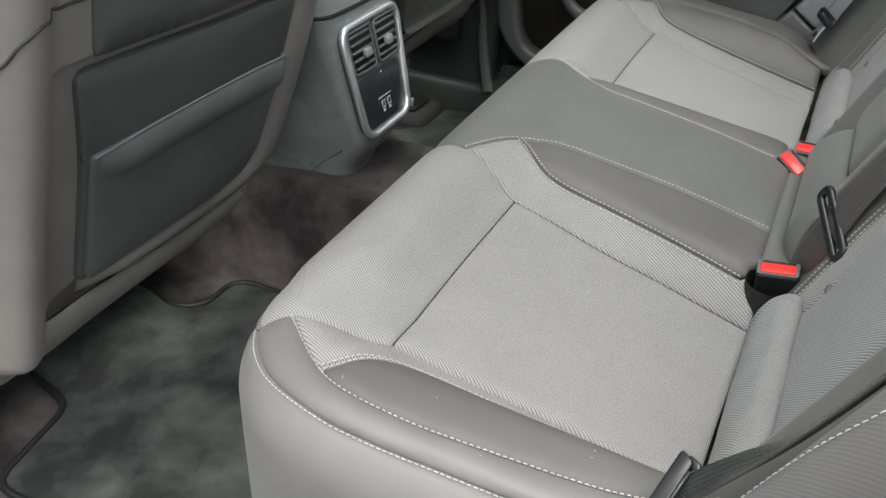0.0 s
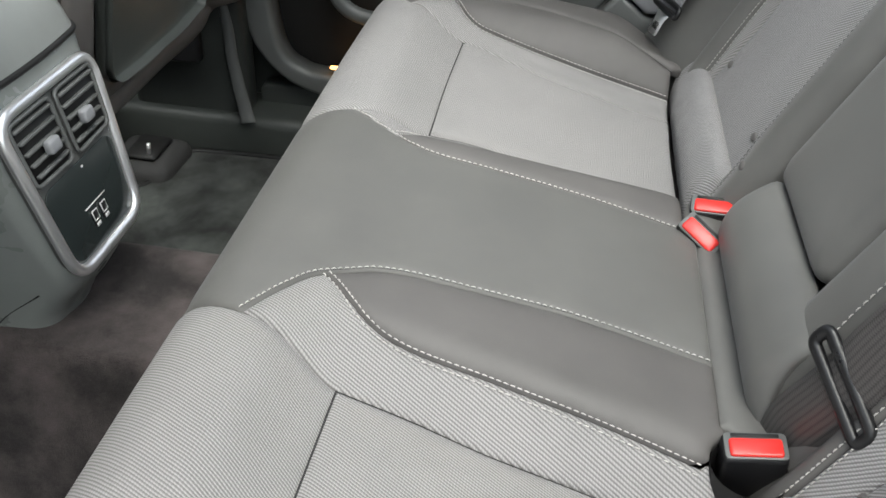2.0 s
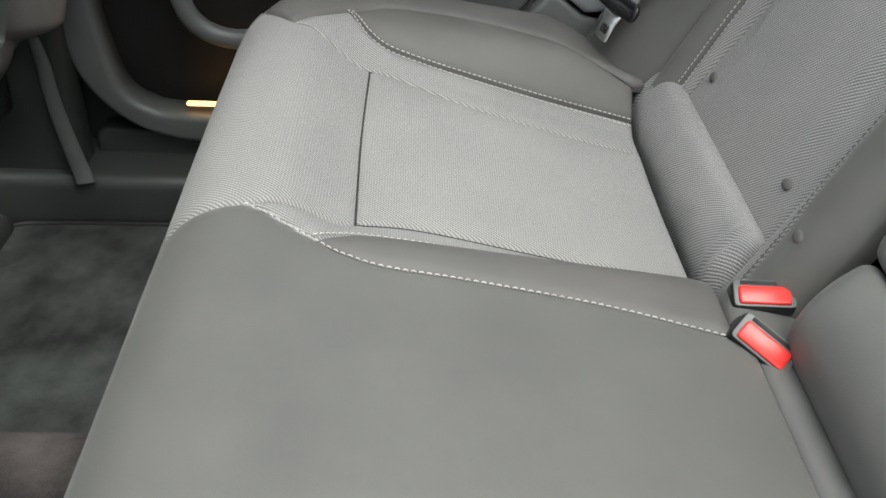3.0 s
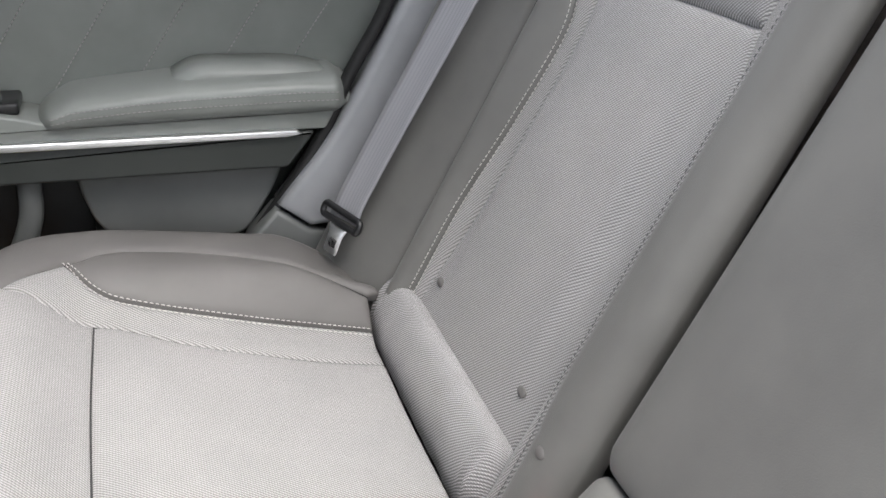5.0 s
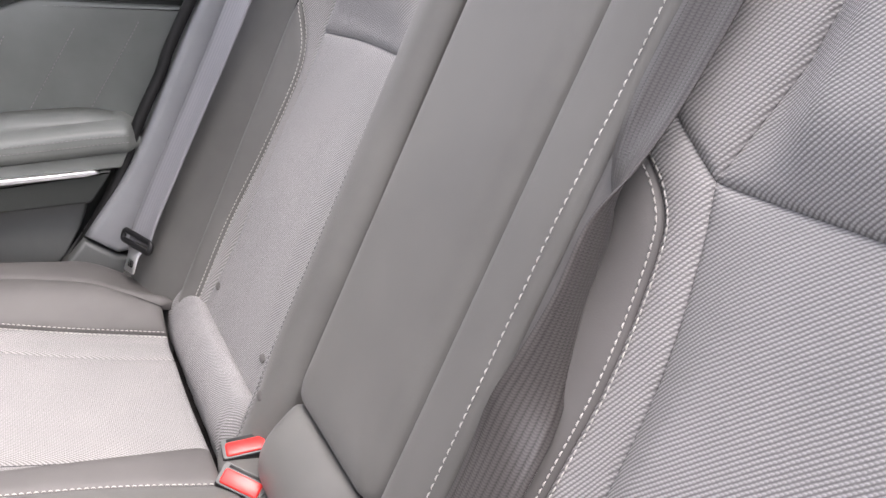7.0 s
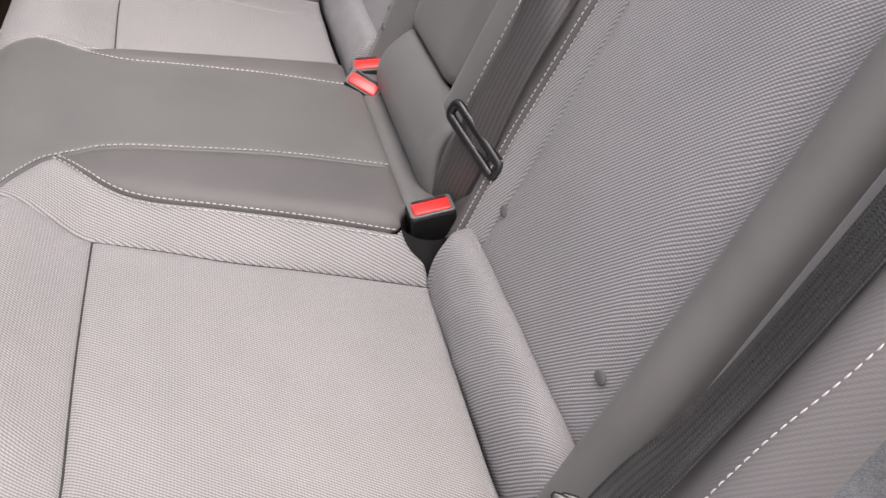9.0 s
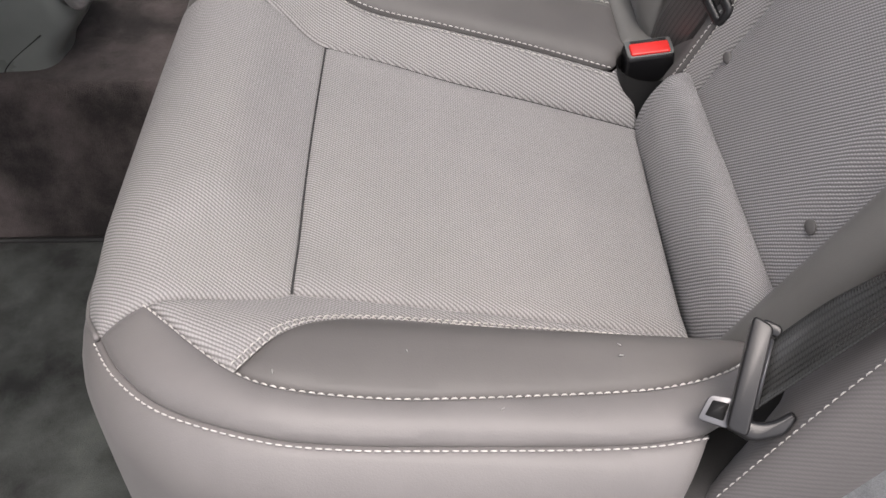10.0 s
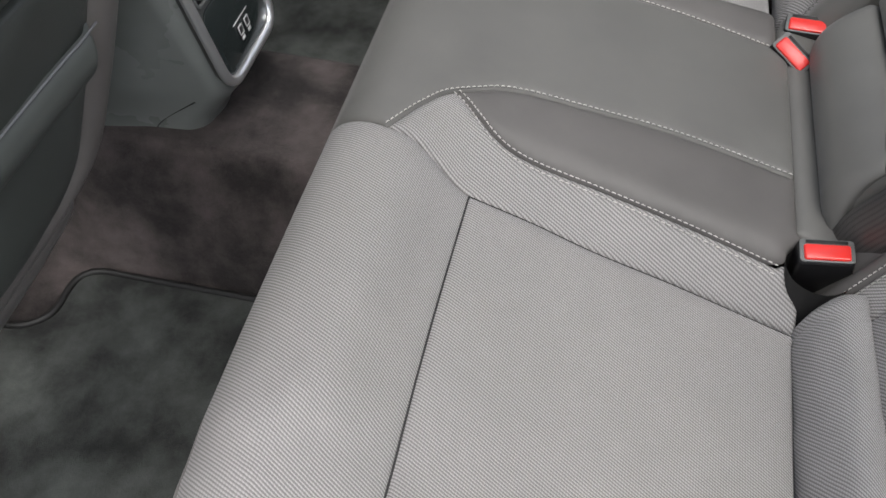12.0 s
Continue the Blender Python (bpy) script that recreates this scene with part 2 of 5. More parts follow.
def cover(outline, surf, step=0.007, puff=0.004, seam=0.0035, width=0.012, skirt=0.012, wrinkle=0.0):
    """A padded cover panel: the outline lies in the cover's own plane, surf lays it into the world.
    The border sinks into the seam, the middle puffs up, and a skirt closes the joint."""
    from mathutils.geometry import delaunay_2d_cdt
    loop = even(outline, 0.005, True)
    lo, hi = loop.min(0), loop.max(0)
    gx, gy = np.arange(lo[0], hi[0], step), np.arange(lo[1], hi[1], step)
    grid = np.stack(np.meshgrid(gx, gy), -1).reshape(-1, 2)
    grid[:, 0] += (np.round((grid[:, 1] - lo[1]) / step) % 2) * step * 0.5
    d, ins = border_distance(grid, loop)
    grid = grid[ins & (d > 0.0055)]
    tang = np.roll(loop, -1, 0) - np.roll(loop, 1, 0)
    nrm = np.stack([-tang[:, 1], tang[:, 0]], 1) / np.maximum(np.linalg.norm(tang, axis=1), 1e-9)[:, None]
    rings = []
    for off in (0.0014, 0.0036):
        for sgn in (1, -1):
            c = loop + sgn * off * nrm
            d, ins = border_distance(c, loop)
            rings.append(c[ins & (d > off * 0.8)])
    pts = np.vstack([loop] + rings + [grid])
    n = len(loop)
    vs, _, fs, *_ = delaunay_2d_cdt([Vector(p) for p in pts], [(i, (i + 1) % n) for i in range(n)], [], 1, 1e-5)
    q = np.array([tuple(v) for v in vs])
    d, ins = border_distance(q, loop)
    bm = bmesh.new()
    uvl = bm.loops.layers.uv.new("UVMap")
    made = []
    e = 0.002
    for (u, v), dist in zip(q, d):
        p = Vector(surf(u, v))
        nv = (Vector(surf(u + e, v)) - Vector(surf(u - e, v))).cross(Vector(surf(u, v + e)) - Vector(surf(u, v - e))).normalized()
        off = puff * (1 - math.exp(-dist / width)) - seam * math.exp(-(dist / 0.0026) ** 1.5)
        if wrinkle:
            off += wrinkle * noise.noise((u * 22, v * 22, 0.3)) * min(1, dist / 0.02)
        made.append(bm.verts.new(p + nv * off))
    bm.verts.index_update()
    for f in fs:
        a, b, c = q[f[0]], q[f[1]], q[f[2]]
        if (b[0] - a[0]) * (c[1] - a[1]) - (b[1] - a[1]) * (c[0] - a[0]) < 0:
            f = f[::-1]
        try:
            face = bm.faces.new([made[i] for i in f])
        except ValueError:
            continue
        for lp, i in zip(face.loops, f):
            lp[uvl].uv = q[i]
    rim = [ed for ed in bm.edges if len(ed.link_faces) == 1]
    if skirt:
        low = {}
        for ed in rim:
            for vt in ed.verts:
                if vt not in low:
                    u, v = q[vt.index]
                    nv = (Vector(surf(u + e, v)) - Vector(surf(u - e, v))).cross(Vector(surf(u, v + e)) - Vector(surf(u, v - e))).normalized()
                    low[vt] = bm.verts.new(vt.co - nv * skirt)
        for ed in rim:
            lp = ed.link_loops[0]
            a, b = lp.vert, lp.link_loop_next.vert
            bm.faces.new((b, a, low[a], low[b]))
    return bm


def stitches(curve, surf, length=0.0042, pitch=0.0058, r=0.00065, lift=0.0006, side=0.0):
    """A row of short threads along a curve of the cover's plane."""
    c = even(curve, 0.001)
    t = np.gradient(c, axis=0)
    t /= np.linalg.norm(t, axis=1)[:, None]
    c = c + side * np.stack([-t[:, 1], t[:, 0]], 1)
    d = np.r_[0, np.cumsum(np.linalg.norm(np.diff(c, axis=0), axis=1))]
    bm = bmesh.new()
    e = 0.002

    def at(s):
        u, v = np.interp(s, d, c[:, 0]), np.interp(s, d, c[:, 1])
        nv = (Vector(surf(u + e, v)) - Vector(surf(u - e, v))).cross(Vector(surf(u, v + e)) - Vector(surf(u, v - e))).normalized()
        return Vector(surf(u, v)), nv

    s = 0.001
    while s + length < d[-1]:
        ring = []
        for k, (f, h, w) in enumerate(((0, -0.7, 0.5), (0.25, 0.6, 1), (0.75, 0.6, 1), (1, -0.7, 0.5))):
            p, nv = at(s + f * length)
            ahead = (at(s + f * length + 0.0005)[0] - at(s + f * length - 0.0005)[0]).normalized()
            sd = ahead.cross(nv)
            p = p + nv * (lift + h * r)
            ring.append([bm.verts.new(p + sd * (r * w * math.cos(a)) + nv * (r * w * 0.8 * math.sin(a))) for a in (0.5, 1.57, 2.64, 3.9, 5.5)])
        for a, b in zip(ring, ring[1:]):
            for i in range(5):
                bm.faces.new((a[i], a[(i + 1) % 5], b[(i + 1) % 5], b[i]))
        s += pitch * random.uniform(0.96, 1.04)
    bmesh.ops.recalc_face_normals(bm, faces=bm.faces)
    return bm


def sheet(fn, us, vs, uv=None):
    """A grid of fn(u, v)."""
    bm = bmesh.new()
    uvl = bm.loops.layers.uv.new("UVMap")
    g = [[bm.verts.new(fn(u, v)) for v in vs] for u in us]
    for i in range(len(us) - 1):
        for j in range(len(vs) - 1):
            f = bm.faces.new((g[i][j], g[i + 1][j], g[i + 1][j + 1], g[i][j + 1]))
            for lp, (a, b) in zip(f.loops, ((i, j), (i + 1, j), (i + 1, j + 1), (i, j + 1))):
                lp[uvl].uv = (us[a], vs[b])
    return bm


def thick(bm, t):
    """Gives an open sheet a thickness behind its face."""
    bm.normal_update()
    bmesh.ops.solidify(bm, geom=list(bm.faces), thickness=t)
    return bm


def tube(pts, r, sides=8, closed=False, flat=1.0, up=(0, 0, 1)):
    """A round bar along a polyline; flat squeezes it along up."""
    p = [Vector(q) for q in pts]
    bm = bmesh.new()
    rings = []
    for i, q in enumerate(p):
        a = p[i - 1] if (i or closed) else p[0]
        b = p[(i + 1) % len(p)] if (i < len(p) - 1 or closed) else p[-1]
        d = (b - a).normalized()
        s = d.cross(Vector(up))
        s = s.normalized() if s.length > 1e-6 else Vector((1, 0, 0))
        n = s.cross(d)
        rings.append([bm.verts.new(q + s * r * math.cos(2 * math.pi * k / sides) + n * r * flat * math.sin(2 * math.pi * k / sides)) for k in range(sides)])
    for i in range(len(rings) if closed else len(rings) - 1):
        a, b = rings[i], rings[(i + 1) % len(rings)]
        for k in range(sides):
            bm.faces.new((a[k], a[(k + 1) % sides], b[(k + 1) % sides], b[k]))
    if not closed:
        bm.faces.new(rings[0][::-1])
        bm.faces.new(rings[-1])
    bmesh.ops.recalc_face_normals(bm, faces=bm.faces)
    return bm


def box(lo, hi, bevel=0.004, seg=2, m=None):
    """A block with rounded edges."""
    bm = bmesh.new()
    bmesh.ops.create_cube(bm, size=1)
    lo, hi = Vector(lo), Vector(hi)
    for v in bm.verts:
        v.co = Vector(((lo[k] + hi[k]) / 2 + v.co[k] * (hi[k] - lo[k]) for k in range(3)))
    if bevel:
        bmesh.ops.bevel(bm, geom=list(bm.edges), offset=bevel, segments=seg, profile=0.5, affect="EDGES")
    if m is not None:
        bm.transform(m)
    return bm


def prism(outline, depth, m, bevel=0.002, seg=2):
    """A flat shape of the outline (x, y), depth thick towards +z, rounded at its top rim, laid by m."""
    bm = bmesh.new()
    low = [bm.verts.new((x, y, 0)) for x, y in outline]
    f = bm.faces.new(low)
    if f.calc_area() and f.normal.z < 0:
        f.normal_flip()
    r = bmesh.ops.extrude_face_region(bm, geom=[f])
    top = [v for v in r["geom"] if isinstance(v, bmesh.types.BMVert)]
    for v in top:
        v.co.z += depth
    bmesh.ops.recalc_face_normals(bm, faces=bm.faces)
    if bevel:
        rim = [e for e in bm.edges if all(v in top for v in e.verts)]
        bmesh.ops.bevel(bm, geom=rim, offset=bevel, segments=seg, profile=0.5, affect="EDGES")
    bm.transform(m)
    return bm


def rounded(pts, r, n=6):
    """A closed polygon with its corners rounded."""
    out = []
    k = len(pts)
    for i in range(k):
        p, a, b = Vector(pts[i]), Vector(pts[i - 1]), Vector(pts[(i + 1) % k])
        rr = r[i] if isinstance(r, (list, tuple)) else r
        da, db = (a - p), (b - p)
        rr = min(rr, da.length * 0.49, db.length * 0.49)
        s, e = p + da.normalized() * rr, p + db.normalized() * rr
        for j in range(n + 1):
            t = j / n
            out.append(tuple((1 - t) ** 2 * s + 2 * t * (1 - t) * p + t * t * e))
    return out


def joined(*bms):
    out = bmesh.new()
    for b in bms:
        me = bpy.data.meshes.new("tmp")
        b.to_mesh(me)
        b.free()
        out.from_mesh(me)
        bpy.data.meshes.remove(me)
    return out


# ---- the rear bench: shape of the cushion and of the backrest ----
def cushion_height(x, y):
    xx = max(x, 0.0)
    base = 0.362 - 0.25 * xx
    n0, n1 = -0.553 + 0.03 * xx, -0.22 - 0.17 * xx
    f0, f1 = 0.211 + 0.08 * xx, 0.50 + 0.013 * xx
    if y < n0:
        d, top = n0 - y, 0.394 - 0.10 * xx
    elif y > f1:
        d, top = y - f1, 0.392 - 0.12 * xx - 0.05 * ss(0.20, 0.34, x) * ss(0.53, 0.61, y)
    elif n1 < y < f0:
        d, top = min(y - n1, f0 - y), 0.393 - 0.175 * xx
    else:
        d, top = 0.0, base
    base += 0.005 * ss(-0.49, -0.545, y)
    z = base + (top - base) * ss(0, 0.075 if y > n0 else 0.060, d)
    k = ss(0, 0.07 + 0.05 * ss(-0.46, -0.54, y), -x)
    return z * (1 - k) + 0.403 * k


FRONT, SIDE, ROLL, CORNER = -0.148, 0.712, 0.060, 0.11


def cushion(u, v):
    """The cushion's cover plane rolled over its front and its sides."""
    x0, y1 = FRONT + ROLL, SIDE - ROLL
    cx, cy = max(x0 + CORNER, u), min(max(v, -y1 + CORNER), y1 - CORNER)
    dx, dy = min(u - cx, 0.0), v - cy
    far = math.hypot(dx, dy)
    d = far - CORNER
    if d <= 0:
        return (u, v, cushion_height(u, v))
    nx, ny = dx / far, dy / far
    px, py = cx + nx * CORNER, cy + ny * CORNER
    th = min(d / ROLL, math.pi / 2 * 1.0)
    rest = d - th * ROLL
    out = ROLL * math.sin(th) + rest * math.cos(th)
    down = ROLL * (1 - math.cos(th)) + rest * math.sin(th)
    return (px + nx * out, py + ny * out, cushion_height(px, py) - down)


LEAN_BACK = radians(25.4)
BACK_Y = (-0.80, -0.720, -0.709, -0.694, -0.66, -0.642, -0.622, -0.605, -0.589, -0.570, -0.549, -0.527, -0.28, -0.255, -0.235, -0.20, -0.165,
          -0.157, -0.15, -0.10, -0.079, -0.06, 0.10, 0.128, 0.136, 0.155, 0.20, 0.225, 0.26, 0.48, 0.505, 0.53, 0.552, 0.571, 0.592, 0.64, 0.68, 0.72, 0.80)
BACK_W = (-0.06, -0.005, 0.056, 0.071, 0.050, 0.045, 0.038, 0.018, 0.034, 0.041, 0.012, 0.000, 0.000, 0.002, 0.012, 0.026, 0.030,
          0.028, 0.032, 0.030, 0.016, 0.026, 0.027, 0.014, 0.014, 0.034, 0.030, 0.010, 0.000, 0.000, 0.003, 0.014, 0.030, 0.016, 0.030, 0.062, 0.080, 0.06, -0.03)


_ys = np.arange(-0.85, 0.8501, 0.002)
_k = np.exp(-0.5 * (np.arange(-10, 11) * 0.002 / 0.0055) ** 2)
_ws = np.convolve(np.pad(np.interp(_ys, BACK_Y, BACK_W), 10, mode="edge"), _k / _k.sum(), mode="valid")


def back(y, s, w=0.0):
    return (0.355 + s * math.sin(LEAN_BACK) - w * math.cos(LEAN_BACK), y, 0.325 + s * math.cos(LEAN_BACK) + w * math.sin(LEAN_BACK))


def backrest(s, y):
    w = float(np.interp(y, _ys, _ws))
    seat = ss(-0.53, -0.49, y) * ss(-0.26, -0.30, y) + ss(0.24, 0.28, y) * ss(0.50, 0.46, y)
    w += seat * 0.012 * math.sin(math.pi * min(max(s / 0.43, 0), 1))
    w += 0.016 * ss(0.44, 0.50, s) * seat
    foot = ss(-0.227, -0.208, y) * ss(-0.150, -0.165, y)
    w -= 0.018 * foot * ss(0.13, 0.03, s)
    return back(y, s, w)


# ---- the rear bench cushion ----
def curve(*pts):
    return spline(pts, 8)


def path(*pieces):
    """Pieces of curves laid end to end into one outline."""
    return np.vstack([np.array(p, float) for p in pieces])


def cut(c, a=0.0, b=1.0):
    """The stretch of a curve between two shares of its length."""
    q = even(c, 0.002)
    n = len(q) - 1
    return q[int(round(a * n)):int(round(b * n)) + 1]


LOWEST = -0.36
A_OUT, A_IN = (0.0, -0.550), (0.0, -0.220)
crease_n = curve(A_OUT, (-0.002, -0.385), A_IN)
ins_out_n = curve(A_OUT, (0.116, -0.541), (0.22, -0.534), (0.305, -0.530))
ins_in_n = curve(A_IN, (0.06, -0.226), (0.12, -0.235), (0.20, -0.243), (0.312, -0.258))
rear_n = curve((0.312, -0.258), (0.309, -0.335), (0.306, -0.453), (0.305, -0.530))
roll_out_n = curve(A_OUT, (-0.042, -0.566), (-0.089, -0.586), (-0.127, -0.603))
front_seam = curve((-0.127, -0.603), (-0.152, -0.560), (-0.164, -0.45), (-0.168, -0.30), (-0.160, -0.17), (-0.160, 0.0), (-0.160, 0.162), (-0.168, 0.30), (-0.164, 0.43), (-0.150, 0.53), (-0.125, 0.575))
roll_in_n = curve(A_IN, (-0.039, -0.203), (-0.084, -0.190), (-0.160, -0.170))
mid_n = curve((-0.089, -0.586), (-0.054, -0.618), (-0.024, -0.640), (0.006, -0.652), (0.057, -0.656), (0.108, -0.654), (0.214, -0.643), (0.26, -0.634), (0.295, -0.620), (0.328, -0.596))
arch_n = curve((-0.024, -0.640), (-0.003, -0.612), (0.028, -0.586), (0.063, -0.571), (0.116, -0.560), (0.203, -0.549), (0.27, -0.542), (0.305, -0.536))
low_n = curve((-0.127, -0.603), (-0.103, -0.636), (-0.066, -0.664), (-0.006, -0.684), (0.043, -0.688), (0.107, -0.686), (0.19, -0.682), (0.235, -0.678), (0.272, -0.671))
dbl_n = curve((-0.034, -0.121), (-0.020, -0.132), (0.009, -0.162), (0.045, -0.178), (0.119, -0.189), (0.202, -0.202), (0.287, -0.218))
arc_n = curve((-0.084, -0.190), (-0.058, -0.149), (-0.034, -0.121), (0.019, -0.097), (0.096, -0.092), (0.186, -0.091), (0.302, -0.104))
notch_n = np.array([(0.318 + 0.027 * math.cos(a), -0.210 + 0.027 * math.sin(a)) for a in np.linspace(math.pi * 0.62, math.pi * 1.38, 14)])
st_f = curve((-0.080, 0.176), (-0.026, 0.142), (0.017, 0.122), (0.087, 0.121), (0.189, 0.117), (0.290, 0.103))
arch_f = curve((-0.026, 0.142), (0.010, 0.172), (0.05, 0.190), (0.14, 0.201), (0.24, 0.199), (0.290, 0.186))
roll_in_f = curve((0.0, 0.211), (-0.030, 0.197), (-0.080, 0.176), (-0.160, 0.162))
crease_f = curve((0.0, 0.211), (-0.002, 0.355), (0.0, 0.50))
ins_in_f = curve((0.0, 0.211), (0.057, 0.224), (0.18, 0.229), (0.302, 0.240))
ins_out_f = curve((0.0, 0.50), (0.03, 0.498), (0.089, 0.480), (0.16, 0.471), (0.23, 0.466), (0.302, 0.469))
rear_f = curve((0.302, 0.240), (0.300, 0.36), (0.302, 0.469))
roll_out_f = curve((0.0, 0.50), (-0.045, 0.51), (-0.083, 0.528), (-0.125, 0.575))
dbl_f = curve((-0.026, 0.580), (0.004, 0.543), (0.05, 0.531), (0.168, 0.524), (0.302, 0.522))
dark_f = curve((-0.026, 0.580), (0.026, 0.612), (0.118, 0.612), (0.21, 0.588), (0.302, 0.551))
tip_f = curve((-0.083, 0.528), (-0.056, 0.555), (-0.026, 0.580))

bench = thing("rear_bench_seat", "wide grey cloth and vinyl rear bench seat with pale stitching", "car seat", at=(0.1, 0, 0.15))


def pad(name, material, outline, label="", **kw):
    return part(name, cover(outline, cushion, **kw), material, bench, label)


pad("seat_insert", CLOTH, path(crease_n, ins_in_n[1:], rear_n[1:], ins_out_n[::-1][1:-1]), "light grey ribbed cloth seat insert", puff=0.004, width=0.012, seam=0.003)
pad("front_roll", CLOTH, path(crease_n[::-1], roll_out_n[1:], front_seam[1:33], roll_in_n[::-1][:-1]), "light grey ribbed cloth front roll", puff=0.0045, width=0.012, seam=0.003)
pad("inner_strip", CLOTH_SIDE, path(roll_in_n[:17], cut(arc_n, 0, 0.205)[1:], dbl_n[1:], notch_n[7:], [(0.312, -0.258)], ins_in_n[::-1][1:-1]), "open ribbed cloth strip", puff=0.003)
pad("centre_wedge", VINYL_DARK, path(cut(arc_n, 0.205, 1), [(0.302, -0.175)], notch_n[:8], dbl_n[::-1][1:-1]), "dark grey vinyl wedge", puff=0.004)
pad("outer_strip", CLOTH_SIDE, path(roll_out_n[:17], cut(mid_n, 0, 0.19)[1:], arch_n[1:], ins_out_n[::-1][:-1]), "open ribbed cloth strip", puff=0.003)
pad("outer_wedge", VINYL_DARK, path(arch_n[::-1], cut(mid_n, 0.19, 1)[1:], [(0.325, -0.560)]), "dark grey vinyl wedge", puff=0.003)
pad("outer_band", VINYL_SOFT, path(mid_n, [(0.335, -0.592), (0.318, -0.632)], low_n[::-1][1:], roll_out_n[::-1][1:9]), "soft grey vinyl band", puff=0.004)
skirt_out = np.array([(0.318, 0.95), (-0.15, 0.93), (-0.30, 0.82), (LOWEST, 0.62), (LOWEST, -0.62), (-0.30, -0.82), (-0.15, -0.93), (0.16, -0.95), (0.225, -0.78)])
pad("facing", VINYL_SOFT, path(low_n[::-1], front_seam[1:], [(-0.10, 0.635), (-0.04, 0.672), (0.05, 0.685), (0.318, 0.66)], skirt_out), "soft grey vinyl front and side facing", puff=0.003, width=0.03, step=0.011)
part("piping", tube([Vector(cushion(u, v)) for u, v in even(front_seam, 0.008)], 0.0022, 6), VINYL_SOFT, bench, "thin piping along the front edge")
pad("centre_panel", VINYL, path(roll_in_n[16:], front_seam[33:48], roll_in_f[16:][::-1], st_f[1:], [(0.302, 0.085)], arc_n[::-1][:-1]), "plain grey vinyl centre seat", puff=0.008, width=0.04)
pad("centre_back_strip", VINYL, [(0.302, -0.175), (0.302, 0.085), (0.290, 0.103), (0.300, 0.18), (0.37, 0.18), (0.37, -0.19), (0.33, -0.19)], "grey vinyl strip", puff=0.003)
pad("inner_tip", CLOTH_SIDE, path(roll_in_f[:17], cut(st_f, 0, 0.165)[1:], arch_f[1:], [(0.300, 0.215), (0.302, 0.240)], ins_in_f[::-1][1:-1]), "open ribbed cloth strip", puff=0.002)
pad("inner_wedge", VINYL_DARK, path(cut(st_f, 0.165, 1), [(0.290, 0.186)], arch_f[::-1][1:-1]), "dark grey vinyl wedge", puff=0.003)
pad("seat_insert", CLOTH, path(crease_f, ins_out_f[1:], rear_f[::-1][1:], ins_in_f[::-1][1:-1]), "light grey ribbed cloth seat insert", puff=0.004, width=0.012, seam=0.003)
pad("front_roll", CLOTH, path(crease_f[::-1], roll_in_f[1:], front_seam[49:], roll_out_f[::-1][1:-1]), "light grey ribbed cloth front roll", puff=0.004, width=0.012, seam=0.003)
pad("outer_strip", CLOTH_SIDE, path(roll_out_f[:17], tip_f[1:], dbl_f[1:], [(0.302, 0.469)], ins_out_f[::-1][1:-1]), "open ribbed cloth strip", puff=0.003)
pad("outer_wedge", VINYL_DARK, path(dark_f, dbl_f[::-1][:-1]), "dark grey vinyl wedge", puff=0.004)
side_f = np.array([(-0.10, 0.635), (-0.04, 0.672), (0.05, 0.685), (0.318, 0.66), (0.318, 0.56), (0.302, 0.551)])
pad("outer_band", VINYL_DARK, path(roll_out_f[16:], side_f, dark_f[::-1][1:], tip_f[::-1][1:-1]), "grey vinyl outer band", puff=0.004)


def seam_row(name, c, surf, parent, material=THREAD, **kw):
    return part(name, stitches(c, surf, **kw), material, parent, "pale stitching" if material is THREAD else "grey stitching")


for c, side in ((low_n, -0.0025), (mid_n, -0.0025), (dbl_n, 0.0026), (dbl_n, -0.0036), (arc_n, 0.0026), (st_f, -0.0026), (dbl_f, 0.0026), (dbl_f, -0.0036)):
    seam_row("stitching", c, cushion, bench, side=side, lift=0.0026 if side == -0.0036 and c is dbl_f else 0.0012)
# Dark cord laid in each groove draws the shade of the crease.
for c in (crease_n, crease_f, ins_in_n, ins_in_f, ins_out_f, dark_f):
    q = [Vector(cushion(u, v)) - Vector((0, 0, 0.0022)) for u, v in even(c, 0.006)]
    part("seam_shade_cord", tube(q, 0.0010 if c is crease_n or c is crease_f else 0.0006, 6), SEAM, bench, "dark cord for the shade in a recessed seam")
seam_row("stitching", arch_n, cushion, bench, side=-0.0024, lift=0.0012)
seam_row("stitching", arch_n, cushion, bench, side=0.0028, lift=0.0012)
seam_row("stitching", arch_f, cushion, bench, side=0.003, lift=0.0012)


